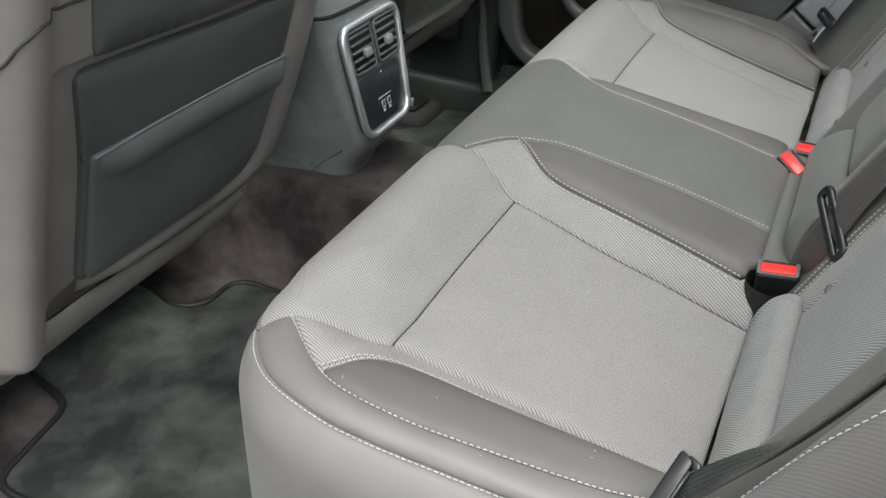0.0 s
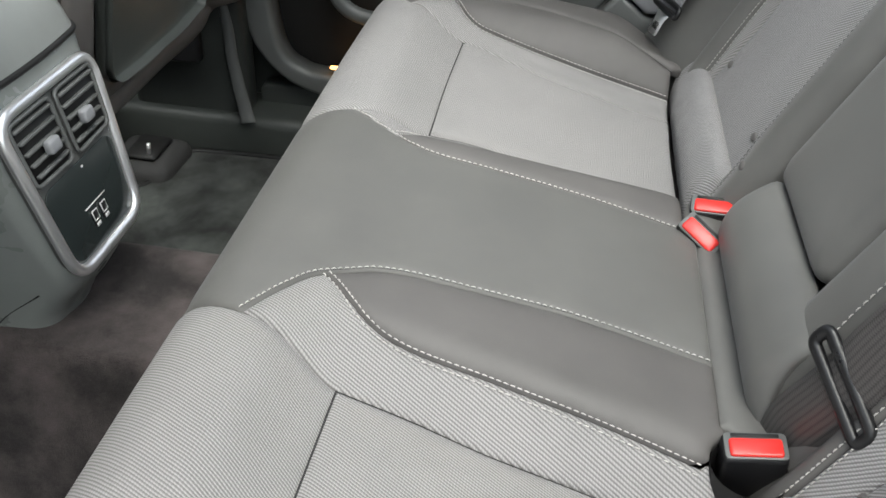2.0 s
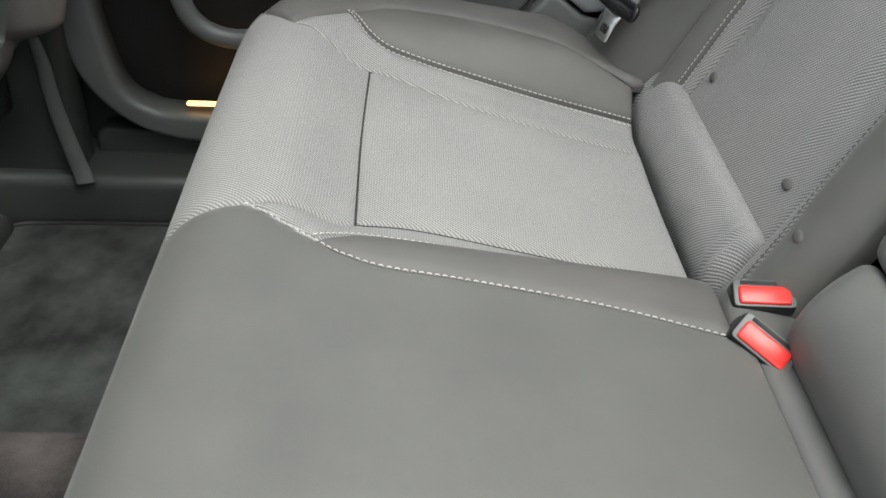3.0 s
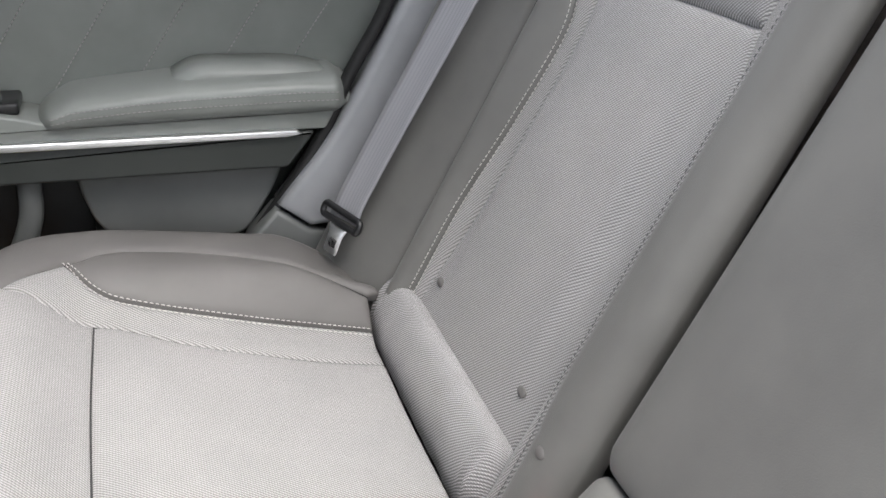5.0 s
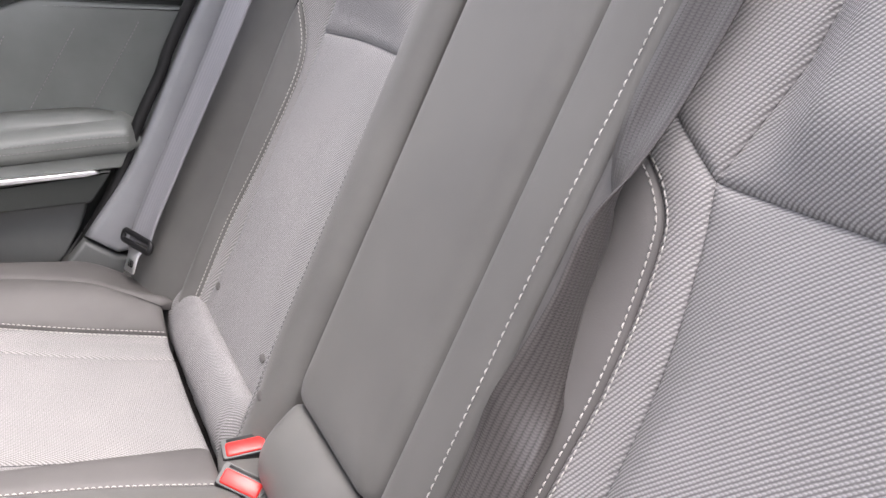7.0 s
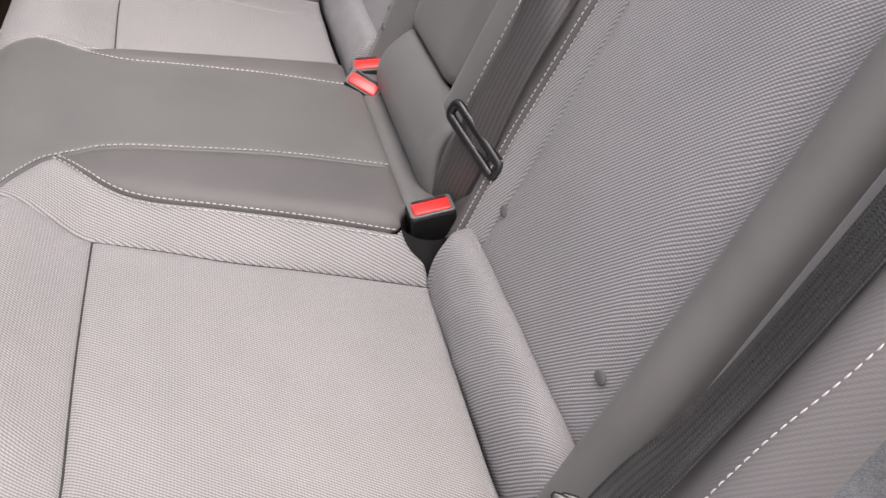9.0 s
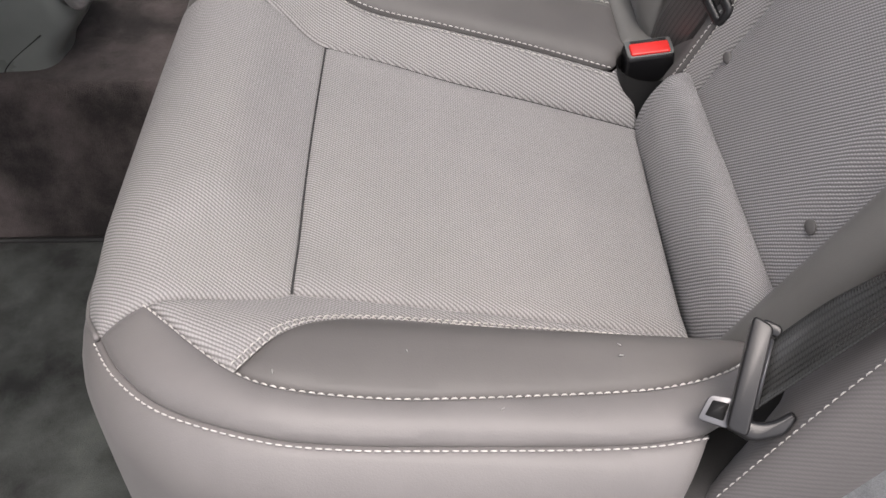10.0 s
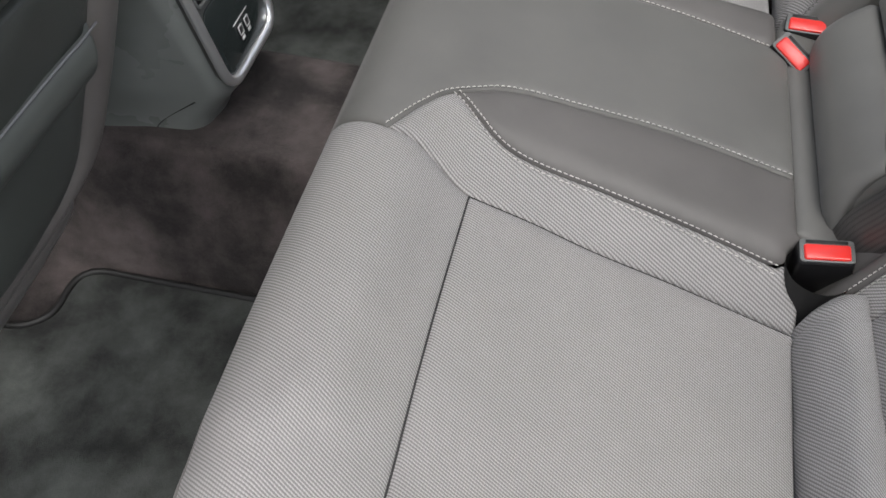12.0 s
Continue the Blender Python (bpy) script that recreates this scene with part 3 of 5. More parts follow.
def wing(y0, y1, name, low=0.0):
    """The cloth roll where the cushion meets the backrest; it narrows towards its ends."""
    prof = spline([(0.310, 0.265), (0.309, 0.294), (0.317, 0.325), (0.331, 0.350), (0.346, 0.356), (0.358, 0.343), (0.360, 0.300)], 6)

    def fn(u, v):
        k = min(v - y0, y1 - v)
        f = math.sqrt(max(0.0, 1 - (1 - min(1, (k + 0.003) / 0.024)) ** 2))
        i = min(int(u), len(prof) - 1)
        p = prof[i]
        x, z = p[0] + (1 - f) * 0.034, 0.272 + (p[1] - 0.272) * (1 - low / 0.086) * (0.35 + 0.65 * f)
        n = 0.0016 * noise.noise((v * 30, i * 0.15, 1.7))
        n += 0.0016 * math.exp(-((k - 0.022) / 0.012) ** 2) * math.sin(v * 420 + i * 0.22)
        return (x - n, v, z + n)

    ys = np.r_[np.linspace(y0, y0 + 0.045, 10), np.linspace(y0 + 0.05, y1 - 0.05, 40), np.linspace(y1 - 0.045, y1, 10)]
    bm = sheet(fn, list(range(len(prof))), list(ys))
    uvl = bm.loops.layers.uv.active
    for f in bm.faces:
        for lp in f.loops:
            lp[uvl].uv = (lp[uvl].uv[0] * 0.0045, lp[uvl].uv[1])
    # Same cloth as the insert; the slightly darker weave paints shade on the roll.
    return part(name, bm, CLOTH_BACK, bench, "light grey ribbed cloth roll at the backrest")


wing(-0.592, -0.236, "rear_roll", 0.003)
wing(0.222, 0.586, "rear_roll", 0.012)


# ---- the backrests ----
TOP = 0.66
def rest(name, parent, material, outline, label="", **kw):
    return part(name, cover(outline, backrest, **kw), material, parent, label)


B0 = -0.05
nb_in = curve((B0, -0.262), (0.05, -0.263), (0.14, -0.268), (0.29, -0.266), (0.388, -0.252), (0.438, -0.240))
nb_out = curve((B0, -0.533), (0.012, -0.535), (0.15, -0.542), (0.263, -0.544), (0.368, -0.540), (0.445, -0.528))
nb_top = curve((0.438, -0.240), (0.444, -0.380), (0.445, -0.528))
nb_dbl = curve((B0, -0.236), (0.069, -0.233), (0.121, -0.231), (0.214, -0.234), (0.301, -0.236), (0.386, -0.228), (0.417, -0.215), (0.437, -0.192), (0.445, -0.170))
nb_upper = curve((0.438, -0.240), (0.473, -0.188), (0.480, -0.165))
rest_n = rest("backrest", bench, CLOTH_BACK, path(nb_in, nb_top[1:], nb_out[::-1][1:]), "light grey ribbed cloth insert", puff=0.005, width=0.02)
rest("mesh_strip", rest_n, CLOTH_SIDE, path(nb_in, nb_upper[1:], [(0.445, -0.165)], nb_dbl[::-1][1:]), "open ribbed cloth strip", puff=0.003)
rest("inner_bolster", rest_n, VINYL_DARK, path(nb_dbl, [(0.44, -0.164), (B0, -0.164)]), "dark grey vinyl inner bolster", puff=0.004)
rest("upper_mesh", rest_n, CLOTH_SIDE, path(nb_upper, [(TOP, -0.165), (TOP, -0.262)], [(0.52, -0.256)]), "open ribbed cloth upper piece", puff=0.004)
rest("upper_panel", rest_n, CLOTH_BACK, path(nb_top, [(TOP, -0.54), (TOP, -0.262), (0.52, -0.256)]), "light grey cloth upper panel", puff=0.006)
nb_cap = curve((0.445, -0.528), (0.462, -0.549), (0.470, -0.573), (0.470, -0.604))
rest("outer_bolster", rest_n, VINYL, path(nb_out, nb_cap[1:], [(B0, -0.604)]), "soft grey vinyl bolster roll", puff=0.008, width=0.024, seam=0.010)
rest("shoulder_mesh", rest_n, CLOTH_SIDE, path(nb_cap, [(TOP, -0.604), (TOP, -0.54)]), "open ribbed cloth shoulder", puff=0.004)
for c, sd, m in ((nb_dbl, 0.0035, THREAD), (nb_dbl, -0.0035, THREAD), (nb_cap, 0.004, THREAD), (nb_cap, -0.004, THREAD)):
    seam_row("stitching", c, backrest, rest_n, m, side=sd, lift=0.0014)

side_n = rest("side_bolster", bench, CLOTH_FACING, path([(0.05, -0.606), (TOP, -0.606), (TOP, -0.716), (-0.11, -0.716)], spline([(-0.085, -0.700), (-0.055, -0.680), (-0.025, -0.662), (0.02, -0.645)], 5)), "finely ribbed grey side facing by the door opening", puff=0.004)
seam_row("stitching", curve((-0.07, -0.695), (0.1, -0.691), (0.18, -0.694), (0.27, -0.701), (0.45, -0.704), (TOP - 0.02, -0.704)), backrest, side_n, side=0, lift=0.0045, length=0.0045, pitch=0.0066, r=0.0005)

rest("centre_strip", bench, VINYL, path([(0.02, -0.160), (TOP, -0.162), (TOP, -0.080), (0.02, -0.082)]), "grey vinyl strip", puff=0.005)
rest_c = rest("centre_backrest", bench, VINYL, rounded([(0.088, -0.078), (TOP, -0.077), (TOP, 0.1315), (0.088, 0.126)], 0.02), "plain grey vinyl centre panel", puff=0.009, width=0.02, seam=0.006, skirt=0.03)
seam_row("stitching", np.array([(0.10, -0.153), (0.37, -0.1505), (0.46, -0.1535), (0.60, -0.155)]), backrest, rest_c, side=0, lift=0.0048, length=0.0052, pitch=0.0072)


def centre_pad(s, y):
    k = min(1, max(0, (s + 0.01) / 0.10))
    w = 0.016 + 0.034 * math.sin(math.pi * min(1, max(0.0, k))) ** 0.6 * min(1.0, math.sqrt(max(0, min(y + 0.172, 0.118 - y)) / 0.03))
    return back(y, s, w)


part("lower_pad", cover(rounded([(-0.01, -0.170), (0.089, -0.150), (0.089, 0.116), (-0.01, 0.112)], 0.02), centre_pad, puff=0.002), VINYL, rest_c, "grey vinyl lower pad")

fb_in = curve((B0, 0.236), (0.025, 0.232), (0.143, 0.221), (0.248, 0.217), (0.349, 0.219), (0.428, 0.245))
fb_out = curve((B0, 0.514), (0.04, 0.512), (0.191, 0.494), (0.314, 0.486), (0.417, 0.497))
fb_top = curve((0.428, 0.245), (0.427, 0.367), (0.417, 0.497))
fb_dbl = curve((B0, 0.530), (0.014, 0.528), (0.13, 0.527), (0.244, 0.517), (0.357, 0.513), (0.418, 0.536), (0.47, 0.575))
fb_st = curve((B0, 0.188), (0.05, 0.192), (0.107, 0.201), (0.215, 0.202), (0.326, 0.203), (0.463, 0.206), (TOP, 0.21))
rest_f = rest("backrest", bench, CLOTH_BACK, path(fb_in, fb_top[1:], fb_out[::-1][1:]), "light grey ribbed cloth insert", puff=0.005, width=0.02)
rest("mesh_strip", rest_f, CLOTH_SIDE, path(fb_out, [(TOP, 0.50), (TOP, 0.575), (0.47, 0.575)], fb_dbl[::-1][1:]), "open ribbed cloth strip", puff=0.003)
rest("outer_bolster", rest_f, VINYL, path(fb_dbl, [(0.47, 0.577), (0.30, 0.571), (0.02, 0.571), (B0, 0.56)]), "grey vinyl outer bolster", puff=0.006, seam=0.006)
rest("upper_panel", rest_f, CLOTH_BACK, path(fb_top, [(TOP, 0.50), (TOP, 0.235)]), "light grey cloth upper panel", puff=0.006)
rest("seam_strip", rest_f, CLOTH_SIDE, path(fb_st, [(TOP, 0.235)], fb_in[::-1]), "narrow cloth strip", puff=0.002)
rest("inner_bolster", rest_f, VINYL, path([(B0, 0.133), (0.10, 0.1355), (TOP, 0.1405)], fb_st[::-1]), "soft grey vinyl inner bolster", puff=0.007, width=0.02, skirt=0.03)
for c, sd, m in ((fb_dbl, 0.0035, THREAD), (fb_dbl, -0.0035, THREAD), (fb_st, 0.0, THREAD_GREY)):
    seam_row("stitching", c, backrest, rest_f, m, side=sd, lift=0.0014)

rest("side_bolster", bench, VINYL, path([(-0.12, 0.573), (0.30, 0.573), (0.47, 0.579), (TOP, 0.579), (TOP, 0.79), (-0.12, 0.79)]), "grey vinyl side facing", puff=0.005, seam=0.007)


# Dark tube along the side crease stands in for its shade.
q = [Vector(backrest(s, 0.572 + 0.006 * ss(0.30, 0.47, s))) + Vector((-0.001, 0, 0.0005)) for s in np.linspace(0.0, 0.62, 60)]
part("seam_shade_cord", tube(q, 0.0014, 6), SEAM, rest_f, "dark cord for the shade in a recessed seam")


def button(parent, s, y):
    bm = bmesh.new()
    bmesh.ops.create_uvsphere(bm, u_segments=14, v_segments=8, radius=0.0062)
    p, n = Vector(backrest(s, y)), Vector((-math.cos(LEAN_BACK), 0, math.sin(LEAN_BACK)))
    q = n.to_track_quat("Z", "Y").to_matrix().to_4x4()
    bm.transform(Matrix.Translation(p + n * 0.0045) @ q @ Matrix.Diagonal((1.3, 0.85, 0.36, 1)))
    part("button", bm, VINYL_DARK, parent, "small covered upholstery button")


for s, y in ((0.049, 0.492), (0.056, 0.264), (0.055, 0.167)):
    button(rest_f, s, y)
for s, y in ((0.062, -0.276), (0.068, -0.510)):
    button(rest_n, s, y)


# ---- lint on the vinyl ----
random.seed(11)
specks = bmesh.new()
for _ in range(5):
    u, v = random.choice(((random.uniform(-0.08, 0.28), random.uniform(-0.68, -0.58)), (random.uniform(-0.08, 0.25), random.uniform(-0.69, -0.60)), (random.uniform(0.0, 0.25), random.uniform(-0.65, -0.60))))
    p, a, ln = Vector(cushion(u, v)) + Vector((0, 0, 0.0095 if abs(v) < 0.1 else 0.0055)), random.uniform(0, 6.28), random.uniform(0.0004, 0.0016)
    d, w = Vector((math.cos(a), math.sin(a), 0)) * ln, Vector((-math.sin(a), math.cos(a), 0)) * random.uniform(0.0002, 0.0003)
    q = [specks.verts.new(p + c + h) for h in (Vector((0, 0, -0.0005)), Vector((0, 0, 0.0004))) for c in (-d - w, d * 0.9 - w, d + w, -d * 0.8 + w)]
    for f in ((3, 2, 1, 0), (4, 5, 6, 7), (0, 1, 5, 4), (1, 2, 6, 5), (2, 3, 7, 6), (3, 0, 4, 7)):
        specks.faces.new([q[i] for i in f])
lint = part("lint", specks, THREAD_SOFT, None)
tagged(lint, "scattered pale lint specks on the seat cushion", "lint", kind="stuff")


# ---- belts and buckles ----
def buckle(at, wide, face, label, name="seat_buckle", size=1.0):
    """A belt buckle: wide is the way of its slot, face the way its red button looks."""
    z = Vector(face).normalized()
    x = Vector(wide)
    x = (x - z * x.dot(z)).normalized()
    y = z.cross(x)
    m = Matrix.Translation(at) @ Matrix((x, y, z)).transposed().to_4x4() @ Matrix.Diagonal((size, size, 1.0, 1))
    ob = thing(name, label, "seat buckle", "rear seat buckles", at=at)
    bm = bmesh.new()
    rings = []
    for h, a, b in ((-0.080, 0.022, 0.013), (-0.058, 0.024, 0.014), (-0.052, 0.0262, 0.0150), (-0.006, 0.0245, 0.0125), (0.0, 0.0235, 0.0115)):
        rings.append([bm.verts.new((p[0], p[1], h)) for p in rounded([(-a, -b), (a, -b), (a, b), (-a, b)], 0.004, 3)])
    for p, q in zip(rings, rings[1:]):
        for i in range(len(p)):
            bm.faces.new((p[i], p[(i + 1) % len(p)], q[(i + 1) % len(p)], q[i]))
    bm.faces.new(rings[-1])
    bm.transform(m)
    part("housing", bm, BLACK, ob, "black plastic housing")
    part("rim", prism(rounded([(-0.0235, -0.0115), (0.0235, -0.0115), (0.0235, 0.0115), (-0.0235, 0.0115)], 0.004, 3), 0.0012, m @ Matrix.Translation((0, 0, 0.0002)), 0.0005), PLASTIC_GREY, ob, "thin grey rim")
    part("push_button", prism(rounded([(-0.0200, -0.0098), (0.0200, -0.0098), (0.0200, 0.0058), (-0.0200, 0.0058)], 0.003, 3), 0.0036, m, 0.0016), RED, ob, "red release button")
    part("slot", box((-0.018, 0.0072, 0.0008), (0.018, 0.0102, 0.0022), 0.0004, 1, m), RUBBER, ob, "dark tongue slot")
    return ob


buckle((0.323, -0.202, 0.348), (0.98, 0.10, -0.10), (-0.10, -0.24, 0.96), "black seat-belt buckle with a red button, upright in its notch")
buckle((0.305, 0.089, 0.349), (0.74, -0.50, -0.42), (-0.10, -0.62, 0.78), "black seat-belt buckle with a red button, lying tilted")
buckle((0.322, 0.146, 0.350), (0.99, -0.04, -0.10), (-0.12, -0.42, 0.90), "black seat-belt buckle with a red button beside another one")

# the notch in which the first buckle stands
cup = thing("buckle_cup", "dark recess around a seat-belt buckle", "trim", at=(0.32, -0.212, 0.28))
part("cup_wall", sheet(lambda a, h: (0.320 + (0.0295 - 0.06 * h) * math.cos(a), -0.214 + (0.0295 - 0.06 * h) * math.sin(a), cushion_height(0.29, -0.212) + 0.001 - h),
                       list(np.linspace(0, 2 * math.pi, 28)), [0.0, 0.003, 0.01, 0.03, 0.06]), RUBBER, cup)


def ribbon(points, sides, width, t=0.0014):
    """A belt: its centre line, and the way of its width at each point."""
    c, w = spline(points, 10), spline(sides, 10)
    bm = bmesh.new()
    uvl = bm.loops.layers.uv.new("UVMap")
    rows, s = [], 0.0
    for i, (p, d) in enumerate(zip(c, w)):
        d = Vector(d).normalized()
        if i:
            s += float(np.linalg.norm(c[i] - c[i - 1]))
        ahead = Vector(c[min(i + 1, len(c) - 1)] - c[max(i - 1, 0)]).normalized()
        n = ahead.cross(d).normalized()
        row = []
        for k in range(7):
            f = k / 6 - 0.5
            row.append((bm.verts.new(Vector(p) + d * f * width + n * 0.002 * math.cos(f * 5)), (s, f * width)))
        rows.append(row)
    for a, b in zip(rows, rows[1:]):
        for k in range(6):
            q = (a[k], a[k + 1], b[k + 1], b[k])
            f = bm.faces.new([v for v, _ in q])
            for lp, (_, uv) in zip(f.loops, q):
                lp[uvl].uv = uv
    bm.normal_update()
    bmesh.ops.solidify(bm, geom=list(bm.faces), thickness=t)
    return bm


def tongue(parent, a, b, out, metal=True, r=0.0056, lo=-0.003, hi=0.011):
    """The plastic loop of a belt tongue from end a to end b, and its steel plate along out."""
    a, b, out = Vector(a), Vector(b), Vector(out).normalized()
    d = (b - a).normalized()
    n = d.cross(out).normalized()
    L = (b - a).length
    m = Matrix.Translation(a) @ Matrix((d, out, n)).transposed().to_4x4()
    ring = rounded([(-0.005, lo), (L + 0.005, lo), (L + 0.005, hi), (-0.005, hi)], 0.006, 5)
    pts = [m @ Vector((x, y, 0)) for x, y in ring]
    part("tongue_loop", tube(pts, r, 10, True, 0.9, n), BLACK, parent, "glossy black plastic loop")
    if metal:
        e = hi + 0.003
        plate = rounded([(L * 0.22, e), (L * 0.78, e), (L * 0.70, e + 0.012), (L * 0.70, e + 0.036), (L * 0.30, e + 0.036), (L * 0.30, e + 0.012)], 0.004, 3)
        hole = [(L * 0.39, e + 0.017), (L * 0.61, e + 0.017), (L * 0.61, e + 0.028), (L * 0.39, e + 0.028)]
        bm = prism(plate, 0.0022, m, 0.0005, 1)
        pl = part("tongue_plate", bm, CHROME, parent, "steel tongue plate")
        part("plate_slot", prism(rounded(hole, 0.002, 2), 0.0028, m, 0), RUBBER, pl)


N = (-math.cos(LEAN_BACK), 0, math.sin(LEAN_BACK))
belt_c = thing("seat_belt", "dark seat belt over the centre backrest with a black tongue", "seat belt", "rear seat belts", at=(0.42, -0.2, 0.4))
def across(n, y):
    """A way of a belt's width: n out of the backrest, y along it."""
    return (N[0] * n, y, N[2] * n)


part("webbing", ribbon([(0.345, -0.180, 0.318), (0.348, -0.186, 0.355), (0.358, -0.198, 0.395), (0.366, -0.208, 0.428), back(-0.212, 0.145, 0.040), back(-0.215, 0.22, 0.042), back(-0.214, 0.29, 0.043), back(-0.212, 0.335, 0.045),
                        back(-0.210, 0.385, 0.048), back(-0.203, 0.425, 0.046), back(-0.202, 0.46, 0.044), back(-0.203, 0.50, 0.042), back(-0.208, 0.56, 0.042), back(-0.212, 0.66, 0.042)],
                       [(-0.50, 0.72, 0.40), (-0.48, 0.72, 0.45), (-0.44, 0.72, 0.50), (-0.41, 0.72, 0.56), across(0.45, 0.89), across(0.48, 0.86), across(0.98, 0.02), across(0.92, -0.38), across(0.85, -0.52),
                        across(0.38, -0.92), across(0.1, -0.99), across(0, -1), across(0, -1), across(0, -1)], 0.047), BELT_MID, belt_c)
tongue(belt_c, (0.379, -0.233, 0.408), (0.352, -0.184, 0.447), (-0.30, 0.10, -0.60), False, 0.0050, -0.004, 0.012)

belt_n = thing("seat_belt", "dark ribbed seat belt along the side bolster by the door opening", "seat belt", "rear seat belts", at=(0.42, -0.64, 0.4))
wd = (0.36 * N[0], -0.93, 0.36 * N[2])
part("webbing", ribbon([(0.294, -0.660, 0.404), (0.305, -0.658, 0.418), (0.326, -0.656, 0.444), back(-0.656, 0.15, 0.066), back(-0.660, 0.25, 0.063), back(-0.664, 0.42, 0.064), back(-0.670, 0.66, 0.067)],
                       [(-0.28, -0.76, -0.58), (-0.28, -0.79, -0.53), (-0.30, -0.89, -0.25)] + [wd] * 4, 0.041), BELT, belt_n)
# its tongue lies on the edge of the cushion: a flat loop, a bright bar along the slot, a rounded end and the steel plate
TA, TB, TN = Vector((0.296, -0.638, 0.424)), Vector((0.280, -0.680, 0.391)), Vector((-0.2, -0.55, 0.8)).normalized()
t1 = (TB - TA).normalized()
t2 = t1.cross(TN).normalized()
t2 = t2 if t2.x > 0 else -t2
TM = Matrix.Translation(TA) @ Matrix((t1, t2, t1.cross(t2))).transposed().to_4x4()
flip = 1 if t1.cross(t2).dot(TN) > 0 else -1
TM = TM @ Matrix.Diagonal((1, 1, flip, 1))


def tongue_piece(name, outline, low, depth, r, material, label, parent=belt_n, bevel=0.0015):
    bm = prism(rounded(outline, r, 4), depth, TM @ Matrix.Translation((0, 0, low)), bevel)
    bmesh.ops.recalc_face_normals(bm, faces=bm.faces)
    return part(name, bm, material, parent, label)


tongue_piece("tongue_bar", [(-0.008, -0.006), (0.062, -0.006), (0.064, 0.007), (-0.004, 0.007)], -0.004, 0.010, 0.004, BLACK, "flat black plastic loop")
tongue_piece("tongue_end", [(0.050, 0.000), (0.062, -0.004), (0.066, 0.010), (0.057, 0.027), (0.045, 0.032), (0.041, 0.028), (0.051, 0.018), (0.054, 0.008)], -0.004, 0.009, 0.005, BLACK, "rounded glossy black end", bevel=0.0025)
tongue_piece("tongue_arm", [(-0.008, 0.000), (0.000, 0.000), (0.002, 0.014), (-0.006, 0.012)], -0.006, 0.008, 0.003, BLACK, "black plastic loop arm")
tongue_piece("slot_edge", [(0.004, 0.0065), (0.046, 0.0065), (0.046, 0.0085), (0.004, 0.0085)], -0.002, 0.0075, 0.0004, STEEL, "steel slot edge", bevel=0)
plate = tongue_piece("tongue_plate", [(0.045, -0.019), (0.061, -0.023), (0.062, -0.004), (0.043, -0.004)], -0.003, 0.0022, 0.003, STEEL, "steel tongue plate", bevel=0.0006)
tongue_piece("plate_slot", [(0.0475, -0.0165), (0.0575, -0.019), (0.058, -0.008), (0.047, -0.007)], -0.001, 0.0012, 0.001, RUBBER, "dark slot", plate, 0)

belt_f = thing("seat_belt", "seat belt in a lit grey tone hanging beside the closed door with its tongue", "seat belt", "rear seat belts", at=(0.4, 0.62, 0.4))
# The paler tone puts the sheen of this belt into its colour.
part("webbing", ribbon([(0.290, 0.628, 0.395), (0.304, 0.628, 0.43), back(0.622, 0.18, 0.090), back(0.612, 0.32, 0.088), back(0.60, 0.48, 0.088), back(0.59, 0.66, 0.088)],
                       [(0.45, -0.88, 0)] * 6, 0.048), BELT_LIT, belt_f)
tongue(belt_f, (0.276, 0.656, 0.405), (0.299, 0.596, 0.403), (-0.35, -0.15, -0.85), True, 0.0044)

# ---- floor, tunnel and mats ----
floor = tagged(new("floor", None), "dark grey carpeted car floor with a central tunnel", "floor", kind="structure")


def floor_height(y):
    a = abs(y - 0.0)
    return 0.238 - 0.218 * (0.35 * ss(0.090, 0.150, a) + 0.65 * min(1.0, max(0.0, (a - 0.097) / 0.045)))


part("carpet", sheet(lambda x, y: (x, y, floor_height(y) + 0.004 * noise.noise((x * 9, y * 9, 0.5)) * ss(0.09, 0.14, abs(y))),
                     list(np.linspace(-1.7, 0.1, 90)), list(np.r_[np.linspace(-0.70, -0.17, 20), np.linspace(-0.16, 0.16, 60), np.linspace(0.17, 0.70, 20)])), CARPET, floor, "dark grey-brown carpet")


def mat(sign, label):
    at = (-0.4, 0.4 * sign, 0.03)
    ob = thing("floor_mat", label, "floor mat", "rear floor mats", at=at)
    plan = [(-0.518, -0.150), (-0.515, -0.235), (-0.560, -0.262), (-0.640, -0.232), (-0.720, -0.24), (-0.720, -0.47), (-0.600, -0.497), (-0.535, -0.515), (-0.522, -0.60), (-0.515, -0.668), (-0.10, -0.668), (-0.10, -0.150)]
    loop = rounded([(x, -y * sign) for x, y in plan], [0.05, 0.03, 0.04, 0.03, 0.03, 0.03, 0.03, 0.05, 0.04, 0.06, 0.03, 0.03], 6)
    if sign > 0:
        loop = loop[::-1]
    loop = np.array(loop)

    def surf(x, y):
        return (x, y, 0.034 + 0.004 * noise.noise((x * 7, y * 7, 3.1)))

    area = 0.5 * np.sum(loop[:, 0] * np.roll(loop[:, 1], -1) - loop[:, 1] * np.roll(loop[:, 0], -1))
    if area < 0:
        loop = loop[::-1]
    part("mat_surface", cover(loop, surf, step=0.016, puff=0.004, seam=0.003, skirt=0.016, wrinkle=0.003), MAT_PILE, ob, "dark grey brushed pile")
    part("binding", tube([surf(x, y) for x, y in even(loop, 0.012, True)], 0.0055, 6, True), RUBBER, ob, "black bound edge")


mat(-1, "dark grey floor mat with brushed pile in the rear footwell")
mat(1, "dark grey floor mat in the footwell by the closed door")

